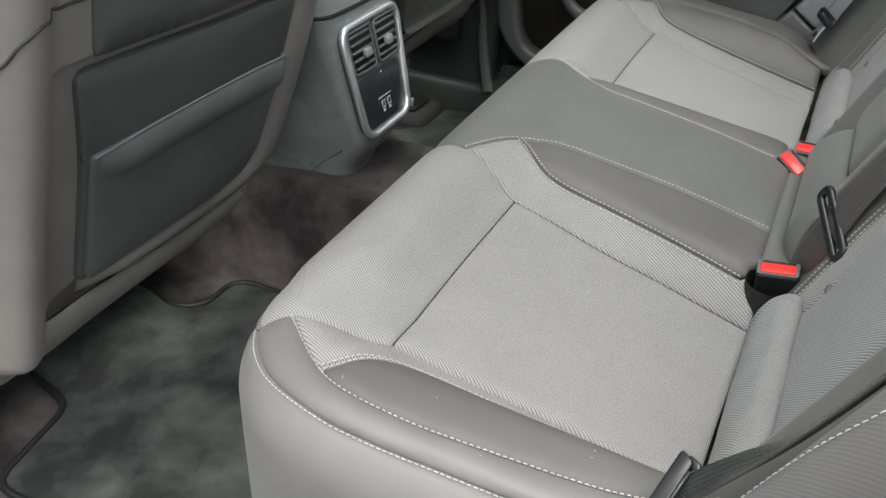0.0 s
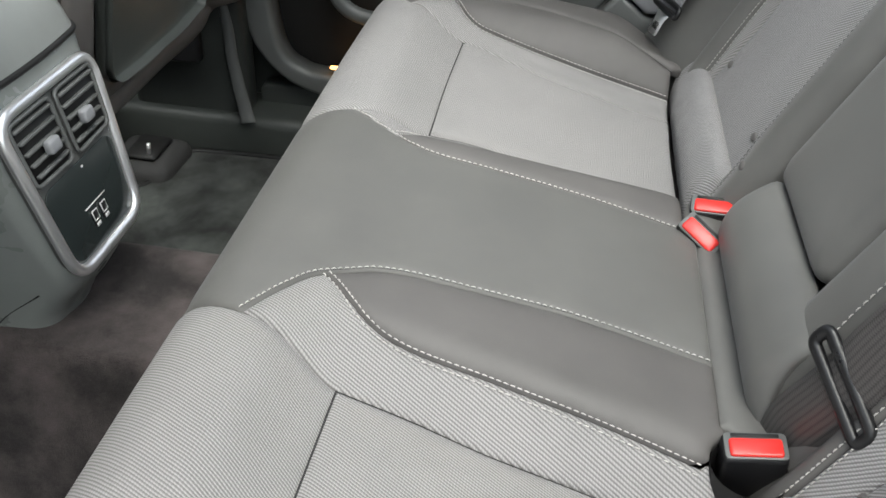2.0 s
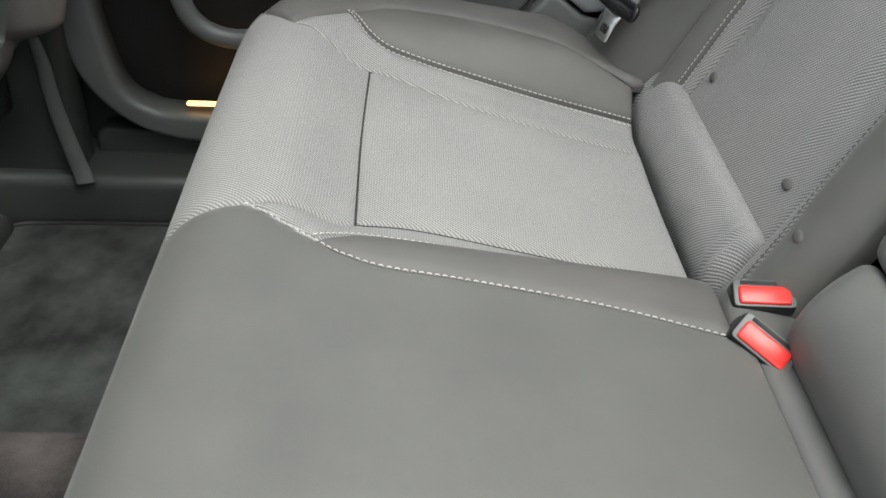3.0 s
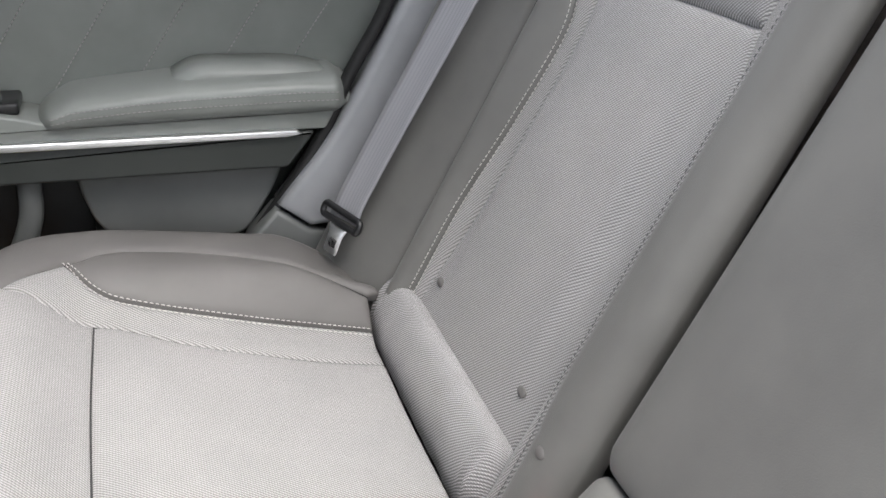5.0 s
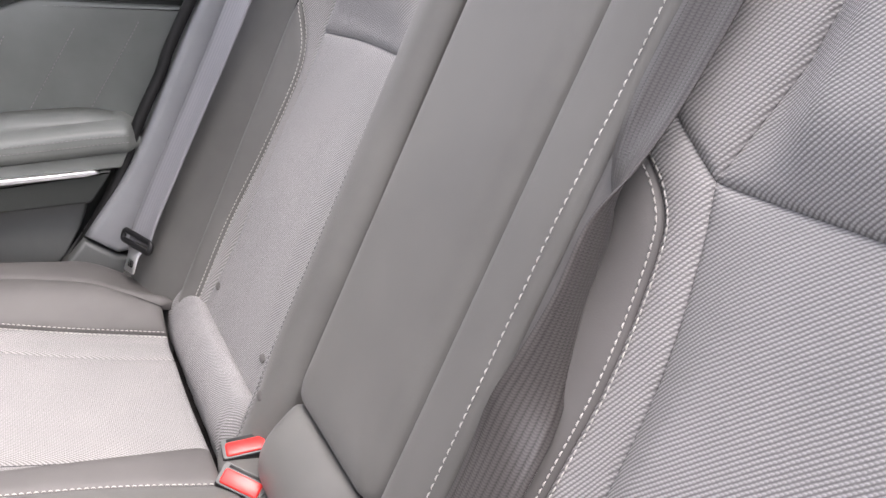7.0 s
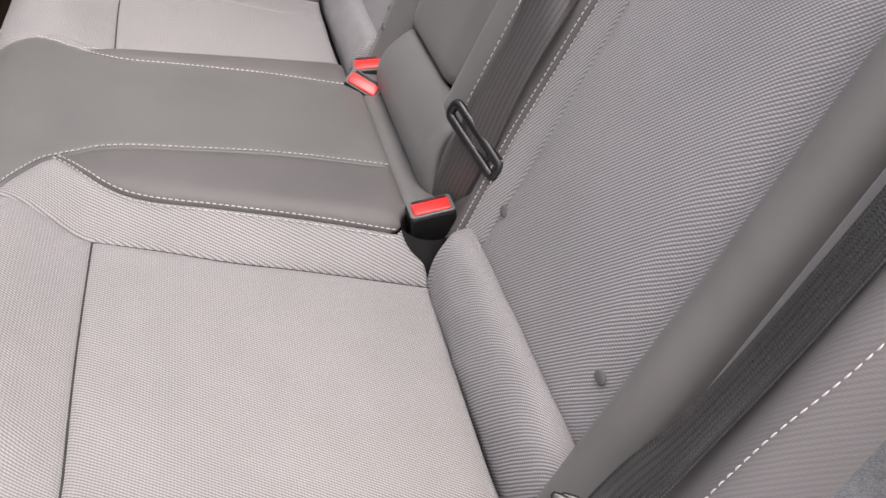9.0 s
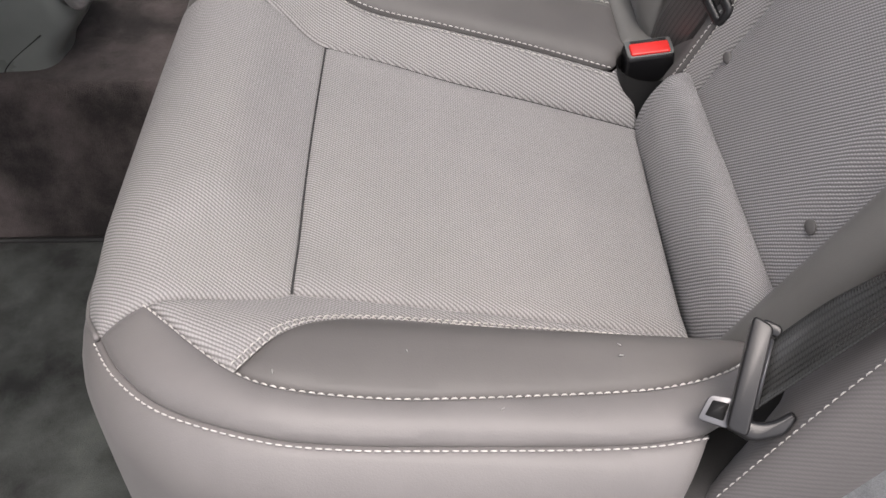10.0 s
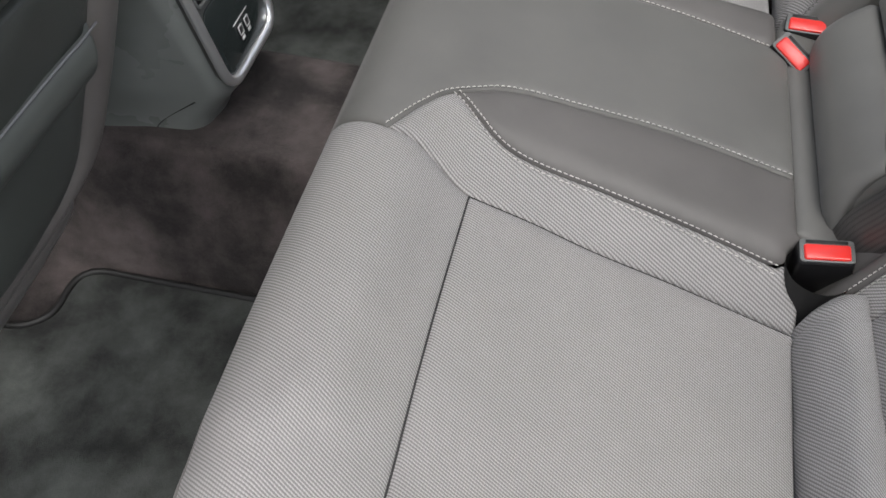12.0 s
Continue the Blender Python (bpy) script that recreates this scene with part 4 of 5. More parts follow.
# ---- centre console ----
console = thing("centre_console", "dark grey centre console with rear air vents in a chrome frame", "console", at=(-0.5, 0, 0.25))
CV = Vector((-0.294, -0.018, 0.300))
ct, cn = Vector((-0.206, 0, 0.979)), Vector((0.979, 0, 0.206))
CM = Matrix.Translation(CV) @ Matrix((Vector((0, 1, 0)), ct, cn)).transposed().to_4x4()


def console_body(u, v):
    """Section of the console at height v, run round from one flank over the rear face to the other by u in -1..1."""
    half = float(np.interp(v, (0.225, 0.238, 0.285, 0.351, 0.475, 0.515, 0.60), (0.055, 0.056, 0.061, 0.075, 0.101, 0.106, 0.108)))
    rear = -0.337 + 0.044 * ss(0.235, 0.315, v) - 0.21 * max(0.0, v - 0.315)
    r = 0.030
    s = abs(u)
    if s < 0.4:
        x, y = rear + 0.004 * (1 - (s / 0.4) ** 2), s / 0.4 * (half - r)
    elif s < 0.6:
        a = (s - 0.4) / 0.2 * math.pi / 2
        x, y = rear - r + r * math.cos(a), half - r + r * math.sin(a)
    else:
        far = (s - 0.6) / 0.4 * 0.95
        x, y = rear - r - far, half + 0.026 * ss(0.0, 0.16, far)
    return (x, y * (1 if u > 0 else -1) - 0.017, v)


us = list(np.r_[np.linspace(-1, -0.7, 5), np.linspace(-0.68, -0.6, 6), np.linspace(-0.58, -0.4, 10), np.linspace(-0.36, 0.36, 16), np.linspace(0.4, 0.58, 10), np.linspace(0.6, 0.68, 6), np.linspace(0.7, 1, 5)])
part("body", sheet(console_body, us, list(np.linspace(0.225, 0.507, 24))), CONSOLE, console, "dark grey console body")


def console_lid(u, v):
    k = ss(0, 1, v)
    x, y, _ = console_body(u, 0.515 + 0.06 * v)
    cx = -0.55
    f = 1 - 0.10 * v**3
    return (cx + (x - cx) * f - 0.02 * v, y * f, 0.511 + 0.075 * v - 0.012 * v**4)


lid = sheet(console_lid, us, list(np.linspace(0, 1, 14)))
lid_top = sheet(lambda u, v: tuple(Vector(console_lid(u, 1)) * (1 - v) + Vector((console_lid(u, 1)[0], 0, console_lid(u, 1)[2] + 0.006)) * v), us, [0, 0.2, 0.6, 1])
part("lid", joined(lid, lid_top), LID, console, "dark padded armrest lid")
part("foot_seam", tube([Vector(console_body(u, v)) for u, v in zip(np.linspace(-0.613, -0.602, 8), np.linspace(0.236, 0.290, 8))], 0.0012, 5), RUBBER, console, "dark joint of the console foot")
for h in (0.78, 0.84):
    part("lid_seam", tube([console_lid(u, h) for u in us], 0.0010, 5), SEAM, console, "sewn edge of the lid")
part("lid_gap", tube([console_body(u, 0.509) for u in us], 0.003, 6), RUBBER, console)


def trap(top, bottom, lo, hi, r):
    return rounded([(-bottom, lo), (bottom, lo), (top, hi), (-top, hi)], r, 7)


frame_loop = trap(0.083, 0.066, 0.020, 0.191, 0.026)
part("vent_surround", prism(frame_loop, 0.010, CM, 0.002), PLASTIC_GREY, console, "satin dark grey vent panel")
part("chrome_frame", tube([CM @ Vector((x, y, 0.011)) for x, y in even(frame_loop, 0.006, True)], 0.0060, 10, True, 1.0, cn), CHROME, console, "satin chrome frame")
part("lower_cover", prism(trap(0.066, 0.058, 0.029, 0.111, 0.016), 0.0015, CM @ Matrix.Translation((0, 0, 0.0105)), 0.0006), GLOSS, console, "dark lower cover")
for sgn in (-1, 1):
    q = [(0.005 * sgn, 0.118), (0.068 * sgn, 0.120), (0.073 * sgn, 0.182), (0.005 * sgn, 0.182)]
    q = q if sgn > 0 else q[::-1]
    vent = part("air_vent", prism(rounded(q, 0.005, 3), 0.002, CM @ Matrix.Translation((0, 0, 0.0102)), 0.0), RUBBER, console, "dark vent opening")
    part("vent_rim", tube([CM @ Vector((x, y, 0.013)) for x, y in even(rounded(q, 0.006, 4), 0.006, True)], 0.0024, 6, True, 1.0, cn), PLASTIC_GREY, vent)
    for k in range(5):
        yy = 0.128 + 0.0118 * k
        w = 0.060 + 0.007 * k / 4
        part("slat", box((min(0.008 * sgn, (0.008 + w - 0.006) * sgn), yy - 0.0015, 0.0105), (max(0.008 * sgn, (0.008 + w - 0.006) * sgn), yy + 0.0018, 0.0165), 0.0008, 1, CM), PLASTIC_GREY, vent)
    part("vent_slider", box((0.032 * sgn - 0.009, 0.139, 0.014), (0.032 * sgn + 0.009, 0.153, 0.0235), 0.003, 2, CM), TRIM_GREY, vent, "small vent slider")
for x in (-0.014, 0.003):
    port = part("charging_port", box((x, 0.045, 0.0115), (x + 0.011, 0.063, 0.0135), 0.0012, 1, CM), BLACK, console, "small charging socket")
    part("port_rim", tube([CM @ Vector(p) for p in ((x + 0.001, 0.052, 0.0138), (x + 0.010, 0.052, 0.0138), (x + 0.010, 0.062, 0.0138), (x + 0.001, 0.062, 0.0138))], 0.0008, 4, True), PALE, port)
    part("port_mark", box((x + 0.002, 0.045, 0.0132), (x + 0.009, 0.049, 0.0139), 0, 1, CM), PALE, port)
part("print_line", box((-0.019, 0.067, 0.0122), (0.020, 0.0682, 0.0127), 0, 1, CM), PALE, console, "thin pale printed line")
part("lock_mark", box((0.001, 0.104, 0.0122), (0.004, 0.106, 0.0128), 0, 1, CM), PALE, console, "tiny pale mark")

# ---- front seats, seen from behind ----
FS_UP, FS_N = Vector((0.287, 0, 0.958)), Vector((0.958, 0, -0.287))


def front_seat(yc, label, hand=1, ahead=0.0, up=0.0):
    at = (-0.41 - ahead, yc, 0.28 + up)
    fm = Matrix.Translation(at) @ Matrix((Vector((0, 1, 0)), FS_UP, FS_N)).transposed().to_4x4()
    ob = thing("front_seat", label, "car seat", "front seats", at=at)

    def at_back(x, y, n):
        return fm @ Vector((x * hand, y, n))

    def put(name, bm, material, text=""):
        if hand < 0:
            bmesh.ops.reverse_faces(bm, faces=bm.faces)
        return part(name, bm, material, ob, text)

    def shell_n(x, y):
        """How far the back cover stands out: a thick bolster by the door, a step above the panel, flanks that fall away."""
        n = 0.004 + 0.056 * math.exp(-(abs(x + 0.288) / 0.050) ** 2.3)
        n -= 0.20 * ss(-0.285, -0.385, x) ** 1.3
        n -= 0.13 * ss(0.222, 0.275, x) ** 1.4
        n += 0.013 * ss(0.000, 0.016, y - 0.341 + 0.055 * (x + 0.10)) * ss(-0.245, -0.20, x) * ss(0.235, 0.20, x)
        n -= 0.020 * ss(0.060, 0.036, y) * ss(-0.235, -0.20, x)
        n -= 0.050 * ss(0.055, 0.0, y) * ss(-0.19, -0.25, x)
        return n + 0.0015 * noise.noise((x * 9, y * 9, yc))

    xs = list(np.r_[np.linspace(-0.380, -0.19, 36), np.linspace(-0.18, 0.20, 24), np.linspace(0.21, 0.275, 16)])
    ys = list(np.r_[np.linspace(0.0, 0.07, 14), np.linspace(0.08, 0.30, 18), np.linspace(0.31, 0.37, 22), np.linspace(0.38, 0.66, 20)])
    put("back_shell", sheet(lambda x, y: at_back(x, y, shell_n(x, y)), xs, ys), SHELL, "brown-grey soft seat back cover")

    def on_panel(x, y):
        return at_back(x, y, 0.013 + 0.004 * (1 - (x / 0.2) ** 2))

    panel = rounded([(-0.176, 0.062), (0.12, 0.066), (0.150, 0.092), (0.164, 0.157), (0.177, 0.206), (0.182, 0.318), (-0.05, 0.331), (-0.192, 0.340), (-0.176, 0.24)], [0.01, 0.03, 0.04, 0.03, 0.03, 0.02, 0.05, 0.02, 0.05], 6)
    put("back_inlay", cover(np.array(panel), on_panel, step=0.02, puff=0.002, seam=0.002), INLAY, "black leather-grained back panel")

    upper = rounded([(-0.178, 0.349), (0.0, 0.339), (0.178, 0.329), (0.182, 0.45), (0.165, 0.60), (-0.170, 0.60), (-0.185, 0.45)], [0.02, 0.1, 0.02, 0.05, 0.05, 0.05, 0.05], 6)
    put("upper_inlay", cover(np.array(upper), lambda x, y: at_back(x, y, shell_n(x, y) + 0.004), step=0.02, puff=0.002, seam=0.002), INLAY, "black leather-grained upper back panel")

    # map pocket: a slack skin panel with a rolled upper hem
    def pocket(x, y):
        k = ss(0.24, 0.10, y)
        return at_back(x, y, 0.019 + 0.006 * (1 - (x / 0.19) ** 2) * k + 0.002 * noise.noise((x * 12, y * 12, yc)))

    loop = rounded([(-0.170, 0.066), (0.115, 0.068), (0.146, 0.094), (0.160, 0.157), (0.172, 0.230), (0.10, 0.2385), (0.0, 0.241), (-0.10, 0.2405), (-0.171, 0.239)], [0.01, 0.03, 0.04, 0.03, 0.01, 0.05, 0.05, 0.05, 0.01], 5)
    put("map_pocket", cover(np.array(loop), pocket, step=0.012, puff=0.003, seam=0.002), POCKET, "black map pocket skin")

    def roll_between(inner, outer, n0, h, lean=0.0):
        """A padded roll between two lines of the seat back."""
        a, b = spline(inner, 8), spline(outer, 8)

        def fn(i, v):
            p = a[int(i)] * (1 - v) + b[int(i)] * v
            k = min(1.0, (min(i, len(a) - 1 - i) + 0.4) / 6)
            return at_back(p[0], p[1], n0 - 0.006 * (1 - k) + lean * v + h * math.sqrt(k) * math.sqrt(max(0.0, 1 - (2 * v - 1) ** 2)))

        bm = sheet(fn, list(range(len(a))), [0.5 - 0.5 * math.cos(math.pi * k / 12) for k in range(13)])
        bm.normal_update()
        if sum(f.normal.dot(FS_N) for f in bm.faces) < 0:
            bmesh.ops.reverse_faces(bm, faces=bm.faces)
        return bm

    part("pocket_hem", roll_between([(-0.172, 0.239), (-0.10, 0.2415), (-0.005, 0.242), (0.10, 0.2395), (0.150, 0.236), (0.174, 0.237)], [(-0.166, 0.199), (-0.098, 0.200), (0.0, 0.200), (0.088, 0.197), (0.140, 0.193), (0.166, 0.190)], 0.018, 0.016), POCKET, ob, "rolled pocket hem")
    hem = even(spline([(-0.172, 0.241), (-0.10, 0.2435), (-0.005, 0.244), (0.10, 0.2415), (0.150, 0.238), (0.174, 0.239)], 8), 0.01)
    part("hem_piping", tube([at_back(x, y, 0.0225) for x, y in hem], 0.0010, 6), TRIM_GREY, ob, "pale piping")
    part("trim_roll", roll_between([(-0.172, 0.072), (-0.08, 0.068), (0.024, 0.065), (0.112, 0.071), (0.147, 0.094), (0.162, 0.157), (0.173, 0.206), (0.178, 0.271), (0.178, 0.40), (0.16, 0.54)],
                                   [(-0.172, 0.038), (-0.08, 0.035), (0.024, 0.031), (0.130, 0.034), (0.198, 0.058), (0.222, 0.13), (0.232, 0.20), (0.236, 0.27), (0.236, 0.40), (0.22, 0.54)], 0.008, 0.015), SHELL_TRIM, ob, "dark grey rolled trim")
    part("lower_lip", roll_between([(-0.300, 0.060), (-0.255, 0.036), (-0.210, 0.022), (-0.154, 0.023), (-0.077, 0.017), (0.034, 0.011), (0.120, 0.016), (0.172, 0.030)],
                                   [(-0.300, -0.040), (-0.255, -0.040), (-0.204, -0.040), (-0.122, -0.035), (-0.016, -0.034), (0.079, -0.030), (0.145, -0.016), (0.180, 0.016)], 0.004, 0.014, -0.010), SHELL_TRIM, ob, "dark grey lower lip")
    seam = spline([(-0.318, 0.385), (-0.306, 0.408), (-0.297, 0.432), (-0.280, 0.443), (-0.250, 0.432), (-0.222, 0.421), (-0.20, 0.421), (-0.08, 0.41), (0.10, 0.40), (0.22, 0.40)], 8)
    part("cover_seam", tube([at_back(x, y, shell_n(x, y) + 0.0005) for x, y in seam], 0.0016, 6), SEAM, ob, "dark sewn seam")
    # what shows below the back: the seat's base, the tilt cover and loose wires
    part("cushion", box((-0.55, -0.245, -0.14), (-0.06, 0.245, 0.0), 0.04, 4, Matrix.Translation(at) @ Matrix.Translation((-0.10, 0, -0.005))), SHELL, ob, "dark seat cushion")
    part("tilt_cover", box((-0.17, -0.315, -0.10), (-0.02, -0.285, 0.055), 0.012, 3, Matrix.Translation(at) @ Matrix.Diagonal((1, hand, 1, 1))), BLACK, ob, "black tilt hinge cover")
    for k, dy in enumerate((0.0, 0.022, 0.050)):
        pts = spline([(-0.055, 0.06 + dy, -0.040), (-0.045, 0.064 + dy, -0.058), (-0.050, 0.074 + dy, -0.068), (-0.062, 0.084 + dy, -0.060), (-0.075, 0.09 + dy, -0.040)], 5)
        part("wire_hook", tube([Vector(at) + Vector((p[0], p[1] * hand, p[2])) for p in pts], 0.0020 + 0.0015 * (k == 1), 6), STEEL if k == 0 else BLACK, ob, "thin wire loop")
    return ob


front_seat(-0.405, "black front seat back with map pocket and brown-grey bolster")
far_front = front_seat(0.35, "black front seat back seen across the console", -1, 0.03, 0.035)
rail = part("rail_cover", box((-0.625, 0.535, 0.0), (-0.500, 0.665, 0.060), 0.022, 3), SEAM, far_front, "dark grey rail end cover")
part("rail_opening", box((-0.588, 0.560, 0.060), (-0.530, 0.640, 0.0705), 0.004, 1), RUBBER, rail, "black opening")
part("rail_pin", tube([(-0.545, 0.572, 0.060), (-0.543, 0.572, 0.090)], 0.004, 8), CHROME, rail, "bright steel pin")

# ---- the closed rear door ----
door = tagged(new("door_1", None), "dark grey closed rear car door with a padded armrest and a chrome strip", "door", kind="structure")
XZ = Matrix(((1, 0, 0, 0), (0, 0, -1, 0), (0, 1, 0, 0), (0, 0, 0, 1)))


def door_plate(name, outline, y, depth, material, label="", bevel=0.004, r=0.01):
    return part(name, prism(rounded(outline, r, 5) if r else outline, depth, Matrix.Translation((0, y, 0)) @ XZ, bevel, 3), material, door, label)


door_plate("door_core", [(-0.62, 0.05), (0.10, 0.05), (0.19, 0.30), (0.46, 0.70), (0.49, 0.76), (-0.62, 0.76)], 0.82, 0.030, PLASTIC, "dark inner door skin")
door_plate("upper_panel", [(-0.60, 0.48), (0.287, 0.48), (0.433, 0.70), (0.20, 0.722), (0.10, 0.695), (-0.60, 0.66)], 0.795, 0.020, DOOR_SKIN, "dark grey quilted upper door panel", 0.006)
door_plate("window_sill", [(-0.61, 0.67), (0.10, 0.705), (0.20, 0.731), (0.438, 0.708), (0.478, 0.775), (-0.61, 0.775)], 0.80, 0.032, PLASTIC, "dark window sill trim", 0.010)


for x0 in (-0.445, -0.357, -0.269, -0.181, -0.093, -0.005, 0.083, 0.171, 0.257):
    lo, hi = 0.50, min(0.71, 0.665 + 0.06 * max(0, x0 + 0.1))
    line = np.array([(x0 + 0.66 * (z - 0.56), z) for z in (lo, hi)])
    part("panel_stitching", stitches(line, lambda x, z: (x, 0.7748, z), lift=0.0008, r=0.0009), THREAD_SOFT, door, "grey diagonal stitching")


def arm(u, v):
    """The armrest pad: u along the door 0..1, v round its section 0..1."""
    x = -0.048 + 0.362 * u
    top = float(np.interp(u, (0, 0.04, 0.11, 0.27, 0.44, 0.63, 0.82, 0.96, 1), (0.508, 0.524, 0.539, 0.546, 0.552, 0.555, 0.557, 0.555, 0.545)))
    bot = float(np.interp(u, (0, 0.08, 0.3, 0.7, 1), (0.502, 0.498, 0.502, 0.502, 0.504)))
    reach = 0.088 * math.sqrt(max(0.0, 1 - (1 - min(1, (u + 0.004) / 0.07)) ** 2)) * (1 - 0.25 * ss(0.95, 1.0, u))
    mid, half = (top + bot) / 2, (top - bot) / 2
    a = math.pi * (0.5 - v)
    c, s = math.cos(a), math.sin(a)
    return (x, 0.782 - reach * abs(c) ** 0.45, mid + half * (1 if s > 0 else -1) * abs(s) ** 0.7)


part("armrest", sheet(arm, list(np.r_[np.linspace(0, 0.1, 12), np.linspace(0.12, 0.92, 40), np.linspace(0.94, 1, 6)]), list(np.linspace(0, 1, 22))), DOOR_SKIN, door, "padded grey vinyl armrest")
part("armrest_end", prism([(arm(1, v)[1], arm(1, v)[2]) for v in np.linspace(0, 1, 22)], 0.004, Matrix.Translation((0.313, 0, 0)) @ Matrix(((0, 0, 1, 0), (1, 0, 0, 0), (0, 1, 0, 0), (0, 0, 0, 1))), 0), DOOR_SKIN, door)
door_plate("pull_grip", [(0.080, 0.530), (0.106, 0.552), (0.134, 0.567), (0.250, 0.565), (0.305, 0.551), (0.310, 0.530)], 0.782, 0.064, DOOR_SKIN, "dark raised grip behind the armrest", 0.018, 0.02)
for v in (0.55, 0.49):
    part("armrest_stitching", stitches(np.array([(u, v) for u in np.linspace(0.05, 0.97, 30)]), lambda u, w: tuple(arm(u, 1 - w)), length=0.011, pitch=0.016, r=0.0006, lift=0.0006), THREAD_SOFT, door, "grey armrest stitching")
door_plate("ledge", [(-0.62, 0.486), (-0.05, 0.486), (0.285, 0.486), (0.298, 0.512), (-0.03, 0.508), (-0.08, 0.520), (-0.62, 0.520)], 0.80, 0.093, DOOR_SKIN, "dark door ledge", 0.003, 0.004)
part("chrome_strip", prism([(-0.62, 0.4805), (0.236, 0.4805), (0.254, 0.4835), (0.246, 0.4885), (-0.62, 0.4900)], 0.009, Matrix.Translation((0, 0.7075, 0)) @ XZ, 0.0015, 2), CHROME, door, "bright chrome strip")
door_plate("lower_band", [(-0.62, 0.438), (0.238, 0.438), (0.272, 0.484), (-0.62, 0.484)], 0.80, 0.094, PLASTIC, "dark lower band", 0.004, 0.006)
door_plate("lower_panel", [(-0.012, 0.415), (0.005, 0.360), (0.045, 0.335), (0.185, 0.335), (0.225, 0.40), (0.24, 0.445), (-0.012, 0.445)], 0.80, 0.062, PLASTIC_GREY, "grey lower door panel", 0.006, 0.02)
door_plate("door_foot", [(-0.40, 0.07), (0.12, 0.07), (0.185, 0.325), (-0.06, 0.325), (-0.06, 0.14), (-0.40, 0.14)], 0.80, 0.050, PLASTIC, "dark door foot", 0.006, 0.02)
door_plate("switch_panel", [(-0.125, 0.517), (-0.062, 0.517), (-0.062, 0.530), (-0.125, 0.530)], 0.78, 0.060, BLACK, "black window switch panel", 0.003, 0.004)
part("window_switch", box((-0.100, 0.728, 0.526), (-0.080, 0.748, 0.537), 0.003, 2), PLASTIC_GREY, door, "small window switch")
bezel_in = spline([(-0.368, 0.46), (-0.366, 0.338), (-0.358, 0.265), (-0.345, 0.215), (-0.318, 0.190), (-0.26, 0.178), (-0.02, 0.172)], 8)
bezel_out = spline([(-0.424, 0.46), (-0.420, 0.34), (-0.412, 0.275), (-0.395, 0.220), (-0.355, 0.172), (-0.305, 0.145), (-0.22, 0.132), (-0.02, 0.128)], 8)
part("pocket_bezel", prism([tuple(p) for p in np.vstack([bezel_out, bezel_in[::-1]])], 0.045, Matrix.Translation((0, 0.772, 0)) @ XZ, 0.010, 4), PLASTIC_GREY, door, "smooth grey pocket bezel")
inner = spline([(-0.262, 0.46), (-0.255, 0.36), (-0.240, 0.315), (-0.205, 0.293), (-0.155, 0.293), (-0.10, 0.32), (-0.07, 0.38), (-0.065, 0.44)], 8)
part("pull_bezel", tube([(x, 0.735, z) for x, z in inner], 0.014, 10, False, 0.9, (0, 1, 0)), PLASTIC_GREY, door, "rounded grey pull cup bezel")
door_plate("pocket_back", [(-0.38, 0.16), (0.0, 0.16), (0.0, 0.45), (-0.38, 0.45)], 0.80, 0.020, RUBBER, "black door pocket back", 0.002, 0.03)
part("courtesy_lamp", box((-0.262, 0.732, 0.190), (-0.10, 0.742, 0.195), 0.002, 1), AMBER, door, "glowing amber courtesy lamp strip")
door_lamp = tagged(new("door_seal", None), "black rubber door seal", "seal", kind="structure")
part("seal_strip", tube([(x, 0.722, z) for x, z in spline([(0.10, 0.20), (0.150, 0.272), (0.194, 0.338), (0.240, 0.403), (0.284, 0.474), (0.317, 0.548), (0.355, 0.617), (0.388, 0.685), (0.56, 0.985)], 6)], 0.0085, 8, False, 1.3, (0, 1, 0)), RUBBER, door_lamp)

# ---- pillar trims and sills ----
trim = tagged(new("trim_1", None), "grey plastic pillar trim between door and seat belt", "trim", kind="structure")
edge = [tuple(p) for p in spline([(0.223, 0.388), (0.308, 0.505), (0.401, 0.686), (0.572, 0.99)], 8)]
part("pillar_trim", prism(edge + [(0.70, 0.99), (0.53, 0.70), (0.37, 0.42), (0.33, 0.36), (0.264, 0.356)], 0.040, Matrix.Translation((0, 0.738, 0)) @ XZ, 0.010, 4), TRIM_GREY, trim, "pale grey pillar trim")
part("pillar_cap", prism([(0.155, 0.27), (0.29, 0.25), (0.320, 0.340), (0.262, 0.352), (0.220, 0.384), (0.187, 0.345)], 0.042, Matrix.Translation((0, 0.738, 0)) @ XZ, 0.006, 3), PLASTIC_GREY, trim, "grey pillar foot cap")
post = tagged(new("trim_2", None), "grey door-pillar foot trim beside the footwell", "trim", kind="structure")
strip_line = spline([(-0.438, 0.683, 0.345), (-0.431, 0.682, 0.315), (-0.423, 0.681, 0.27), (-0.420, 0.680, 0.217), (-0.410, 0.677, 0.157), (-0.400, 0.672, 0.116), (-0.396, 0.668, 0.100)], 6)


def post_strip(u, v):
    p = Vector(strip_line[int(u)])
    half = 0.007 + 0.007 * u / (len(strip_line) - 1)
    return p + Vector((0.96, 0.12, 0.12)).normalized() * v * half + Vector((0.1, -0.9, 0.3)).normalized() * 0.004 * (1 - v * v)


part("post_strip", thick(sheet(post_strip, list(range(len(strip_line))), list(np.linspace(-1, 1, 9))), 0.006), PLASTIC_GREY, post, "grey pillar foot strip")
part("post_body", box((-0.62, 0.695, 0.02), (-0.405, 0.76, 0.75), 0.015, 2), PLASTIC, post, "dark pillar body")
part("sill", box((-1.7, 0.675, 0.0), (0.12, 0.80, 0.105), 0.02, 3), PLASTIC, post, "dark door sill")

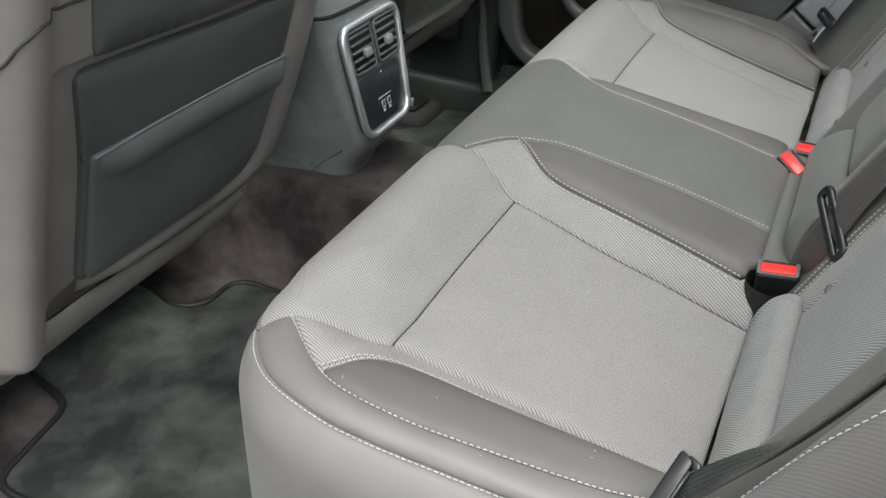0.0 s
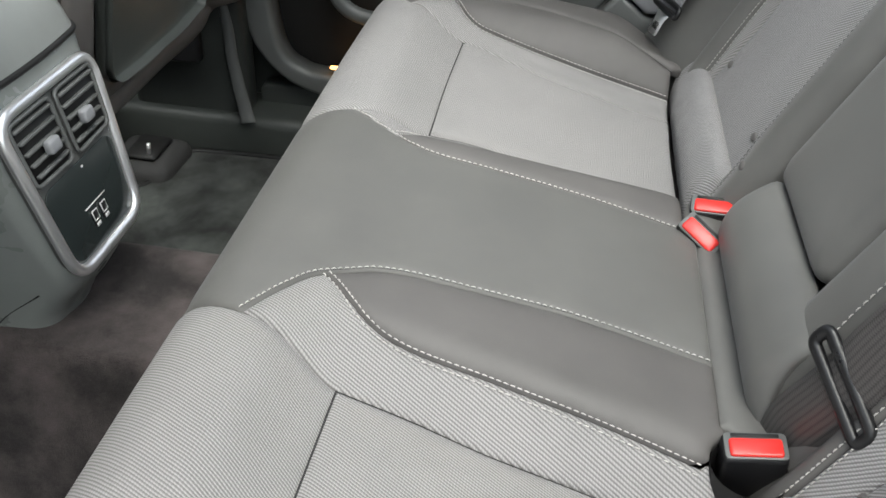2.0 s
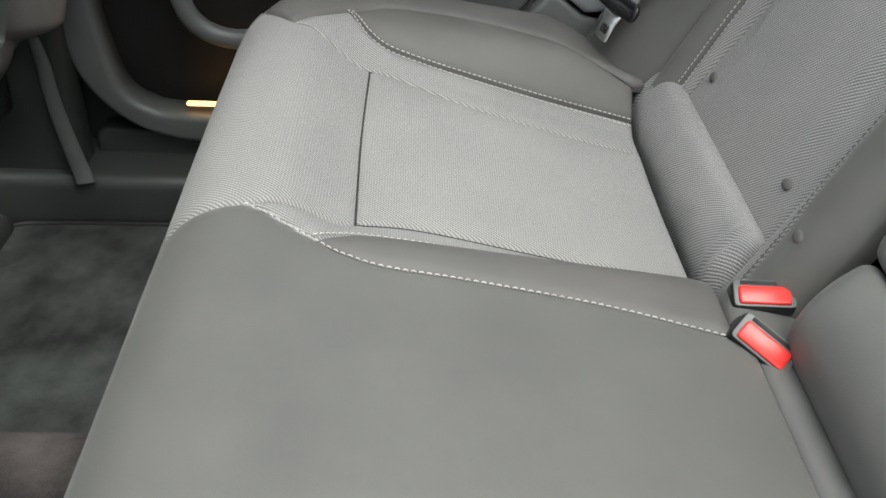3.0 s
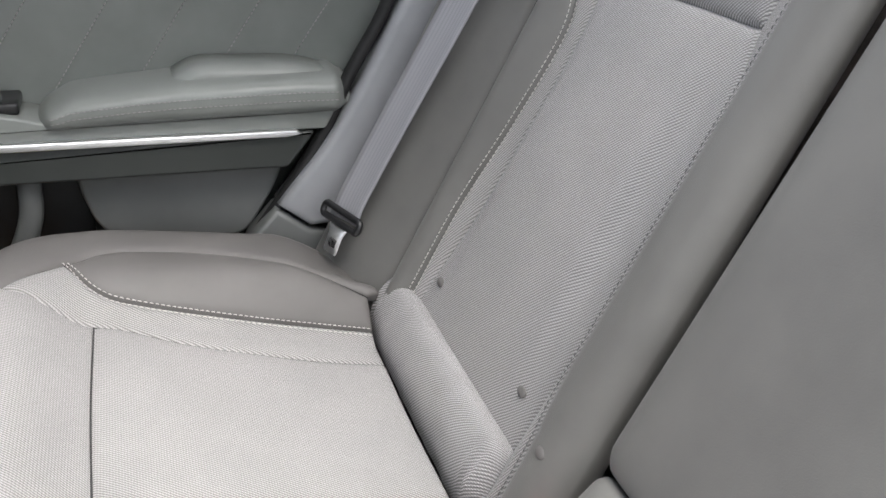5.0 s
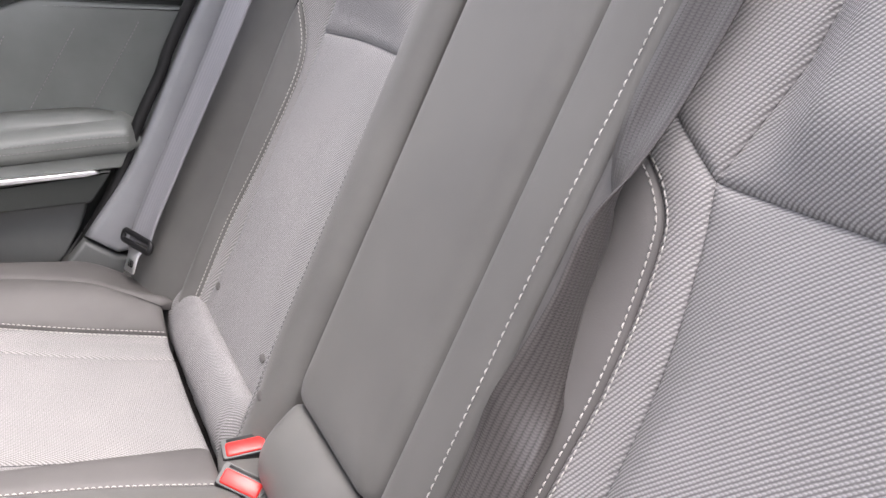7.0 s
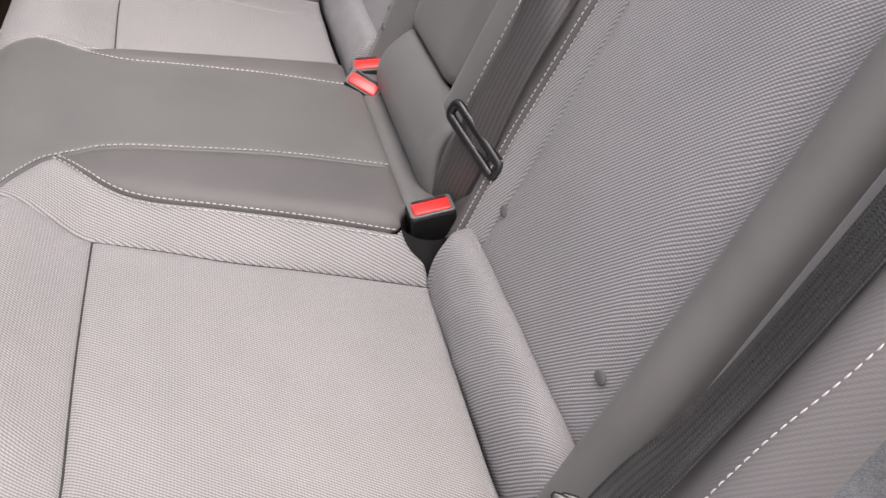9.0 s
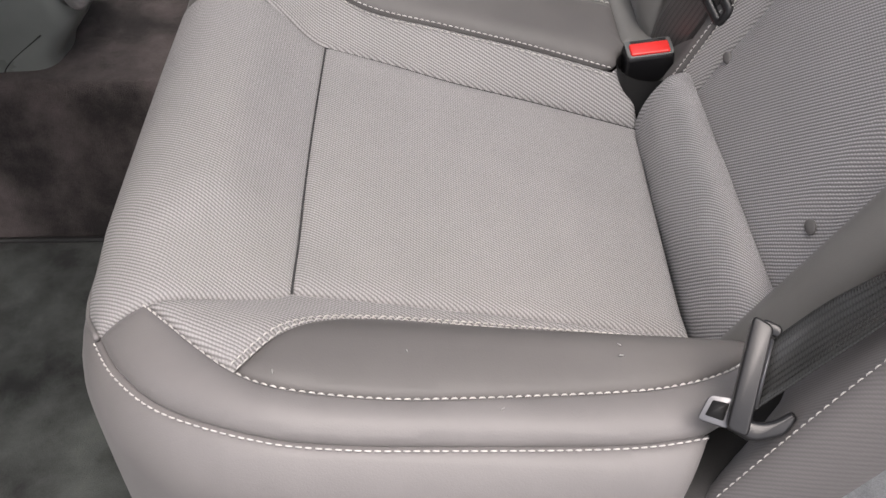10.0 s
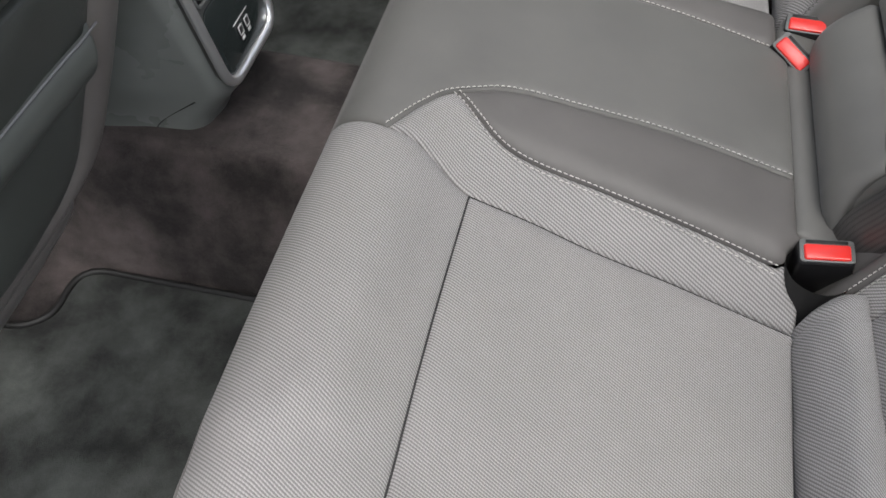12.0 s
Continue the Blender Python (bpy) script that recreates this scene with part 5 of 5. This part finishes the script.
arch = tagged(new("trim_3", None), "grey felt wheel-arch trim behind the side bolster", "trim", kind="structure")
part("felt_panel", sheet(lambda s, y: back(y, s, 0.030 - 0.25 * (-0.70 - y) + 0.004 * noise.noise((s * 8, y * 8, 2.0))), list(np.linspace(-0.30, 0.62, 24)), list(np.linspace(-0.84, -0.69, 10))), FELT, arch)
part("sill", box((-0.70, -0.83, -0.02), (0.42, -0.70, 0.055), 0.02, 3), PLASTIC, arch, "dark door sill")
# Black block put into the gap to give its deep shade.
part("gap_shade_block", box((0.20, -0.698, 0.04), (0.40, -0.600, 0.318), 0.01, 2), RUBBER, arch, "black block standing in for shade in the gap behind the cushion")
base = tagged(new("trim_4", None), "dark carpeted bench base below the rear seat", "trim", kind="structure")
part("riser", box((-0.085, -0.66, 0.015), (0.4, 0.68, 0.235), 0.02, 3), CARPET, base)

# ---- the plain body that closes the car ----
body = tagged(new("car_body", None), "plain car body shell with open door side", "car body", kind="structure")
# Roof is unseen; its glass opening is added to let daylight onto the seats.
for lo, hi in (((-1.25, -0.66, 1.20), (-0.80, 0.72, 1.25)), ((0.62, -0.66, 1.20), (1.05, 0.72, 1.25)), ((-0.80, -0.66, 1.20), (0.62, -0.56, 1.25)), ((-0.80, 0.34, 1.20), (0.62, 0.72, 1.25))):
    part("roof_rail", box(lo, hi, 0.02, 2), LINER, body, "pale roof lining")
pane = part("added_roof_glass", box((-0.81, -0.57, 1.225), (0.63, 0.35, 1.231), 0, 1), GLASS, body, "added glass opening in the unseen roof to let daylight in", False)
pane.visible_shadow = False
part("floor_pan", box((-1.75, -0.80, -0.06), (1.6, 0.84, -0.01), 0.01, 1), PLASTIC, body)
part("bulkhead", box((-1.75, -0.80, -0.01), (-1.68, 0.84, 0.72), 0.01, 1), PLASTIC, body)
part("dashboard", box((-1.70, -0.74, 0.45), (-1.25, 0.74, 0.74), 0.06, 3), PLASTIC, body)
part("front_door_near", box((-1.68, -0.80, 0.0), (-0.66, -0.72, 0.76), 0.02, 2), PLASTIC, body)
part("front_door_far", box((-1.68, 0.77, 0.0), (-0.62, 0.84, 0.76), 0.02, 2), PLASTIC, body)
part("pillar", box((-0.72, -0.80, -0.01), (-0.64, -0.70, 1.22), 0.02, 2), PLASTIC, body)
part("pillar", box((-0.70, 0.76, -0.01), (-0.62, 0.84, 1.22), 0.02, 2), PLASTIC, body)
part("rear_quarter", box((0.62, -0.80, -0.01), (1.55, -0.74, 1.22), 0.02, 2), PLASTIC, body)
part("rear_quarter", box((0.60, 0.78, -0.01), (1.55, 0.84, 1.22), 0.02, 2), PLASTIC, body)
part("parcel_shelf", box((0.72, -0.74, 0.88), (1.40, 0.78, 0.92), 0.01, 2), CARPET, body)
part("tail", box((1.50, -0.78, -0.01), (1.58, 0.82, 0.92), 0.02, 2), PLASTIC, body)
part("back_panel", box((0.70, -0.74, -0.01), (0.74, 0.78, 0.90), 0.01, 1), CARPET, body)
part("outer_skin", box((-1.75, 0.85, -0.05), (1.6, 0.88, 0.76), 0.01, 1), PAINT, body)
ground = tagged(new("ground", None), "plain grey concrete ground around the car", "ground", kind="structure")
part("paving", sheet(lambda x, y: (x, y, -0.32), list(np.linspace(-300, 300, 3)), list(np.linspace(-300, 300, 3))), PAVING, ground)
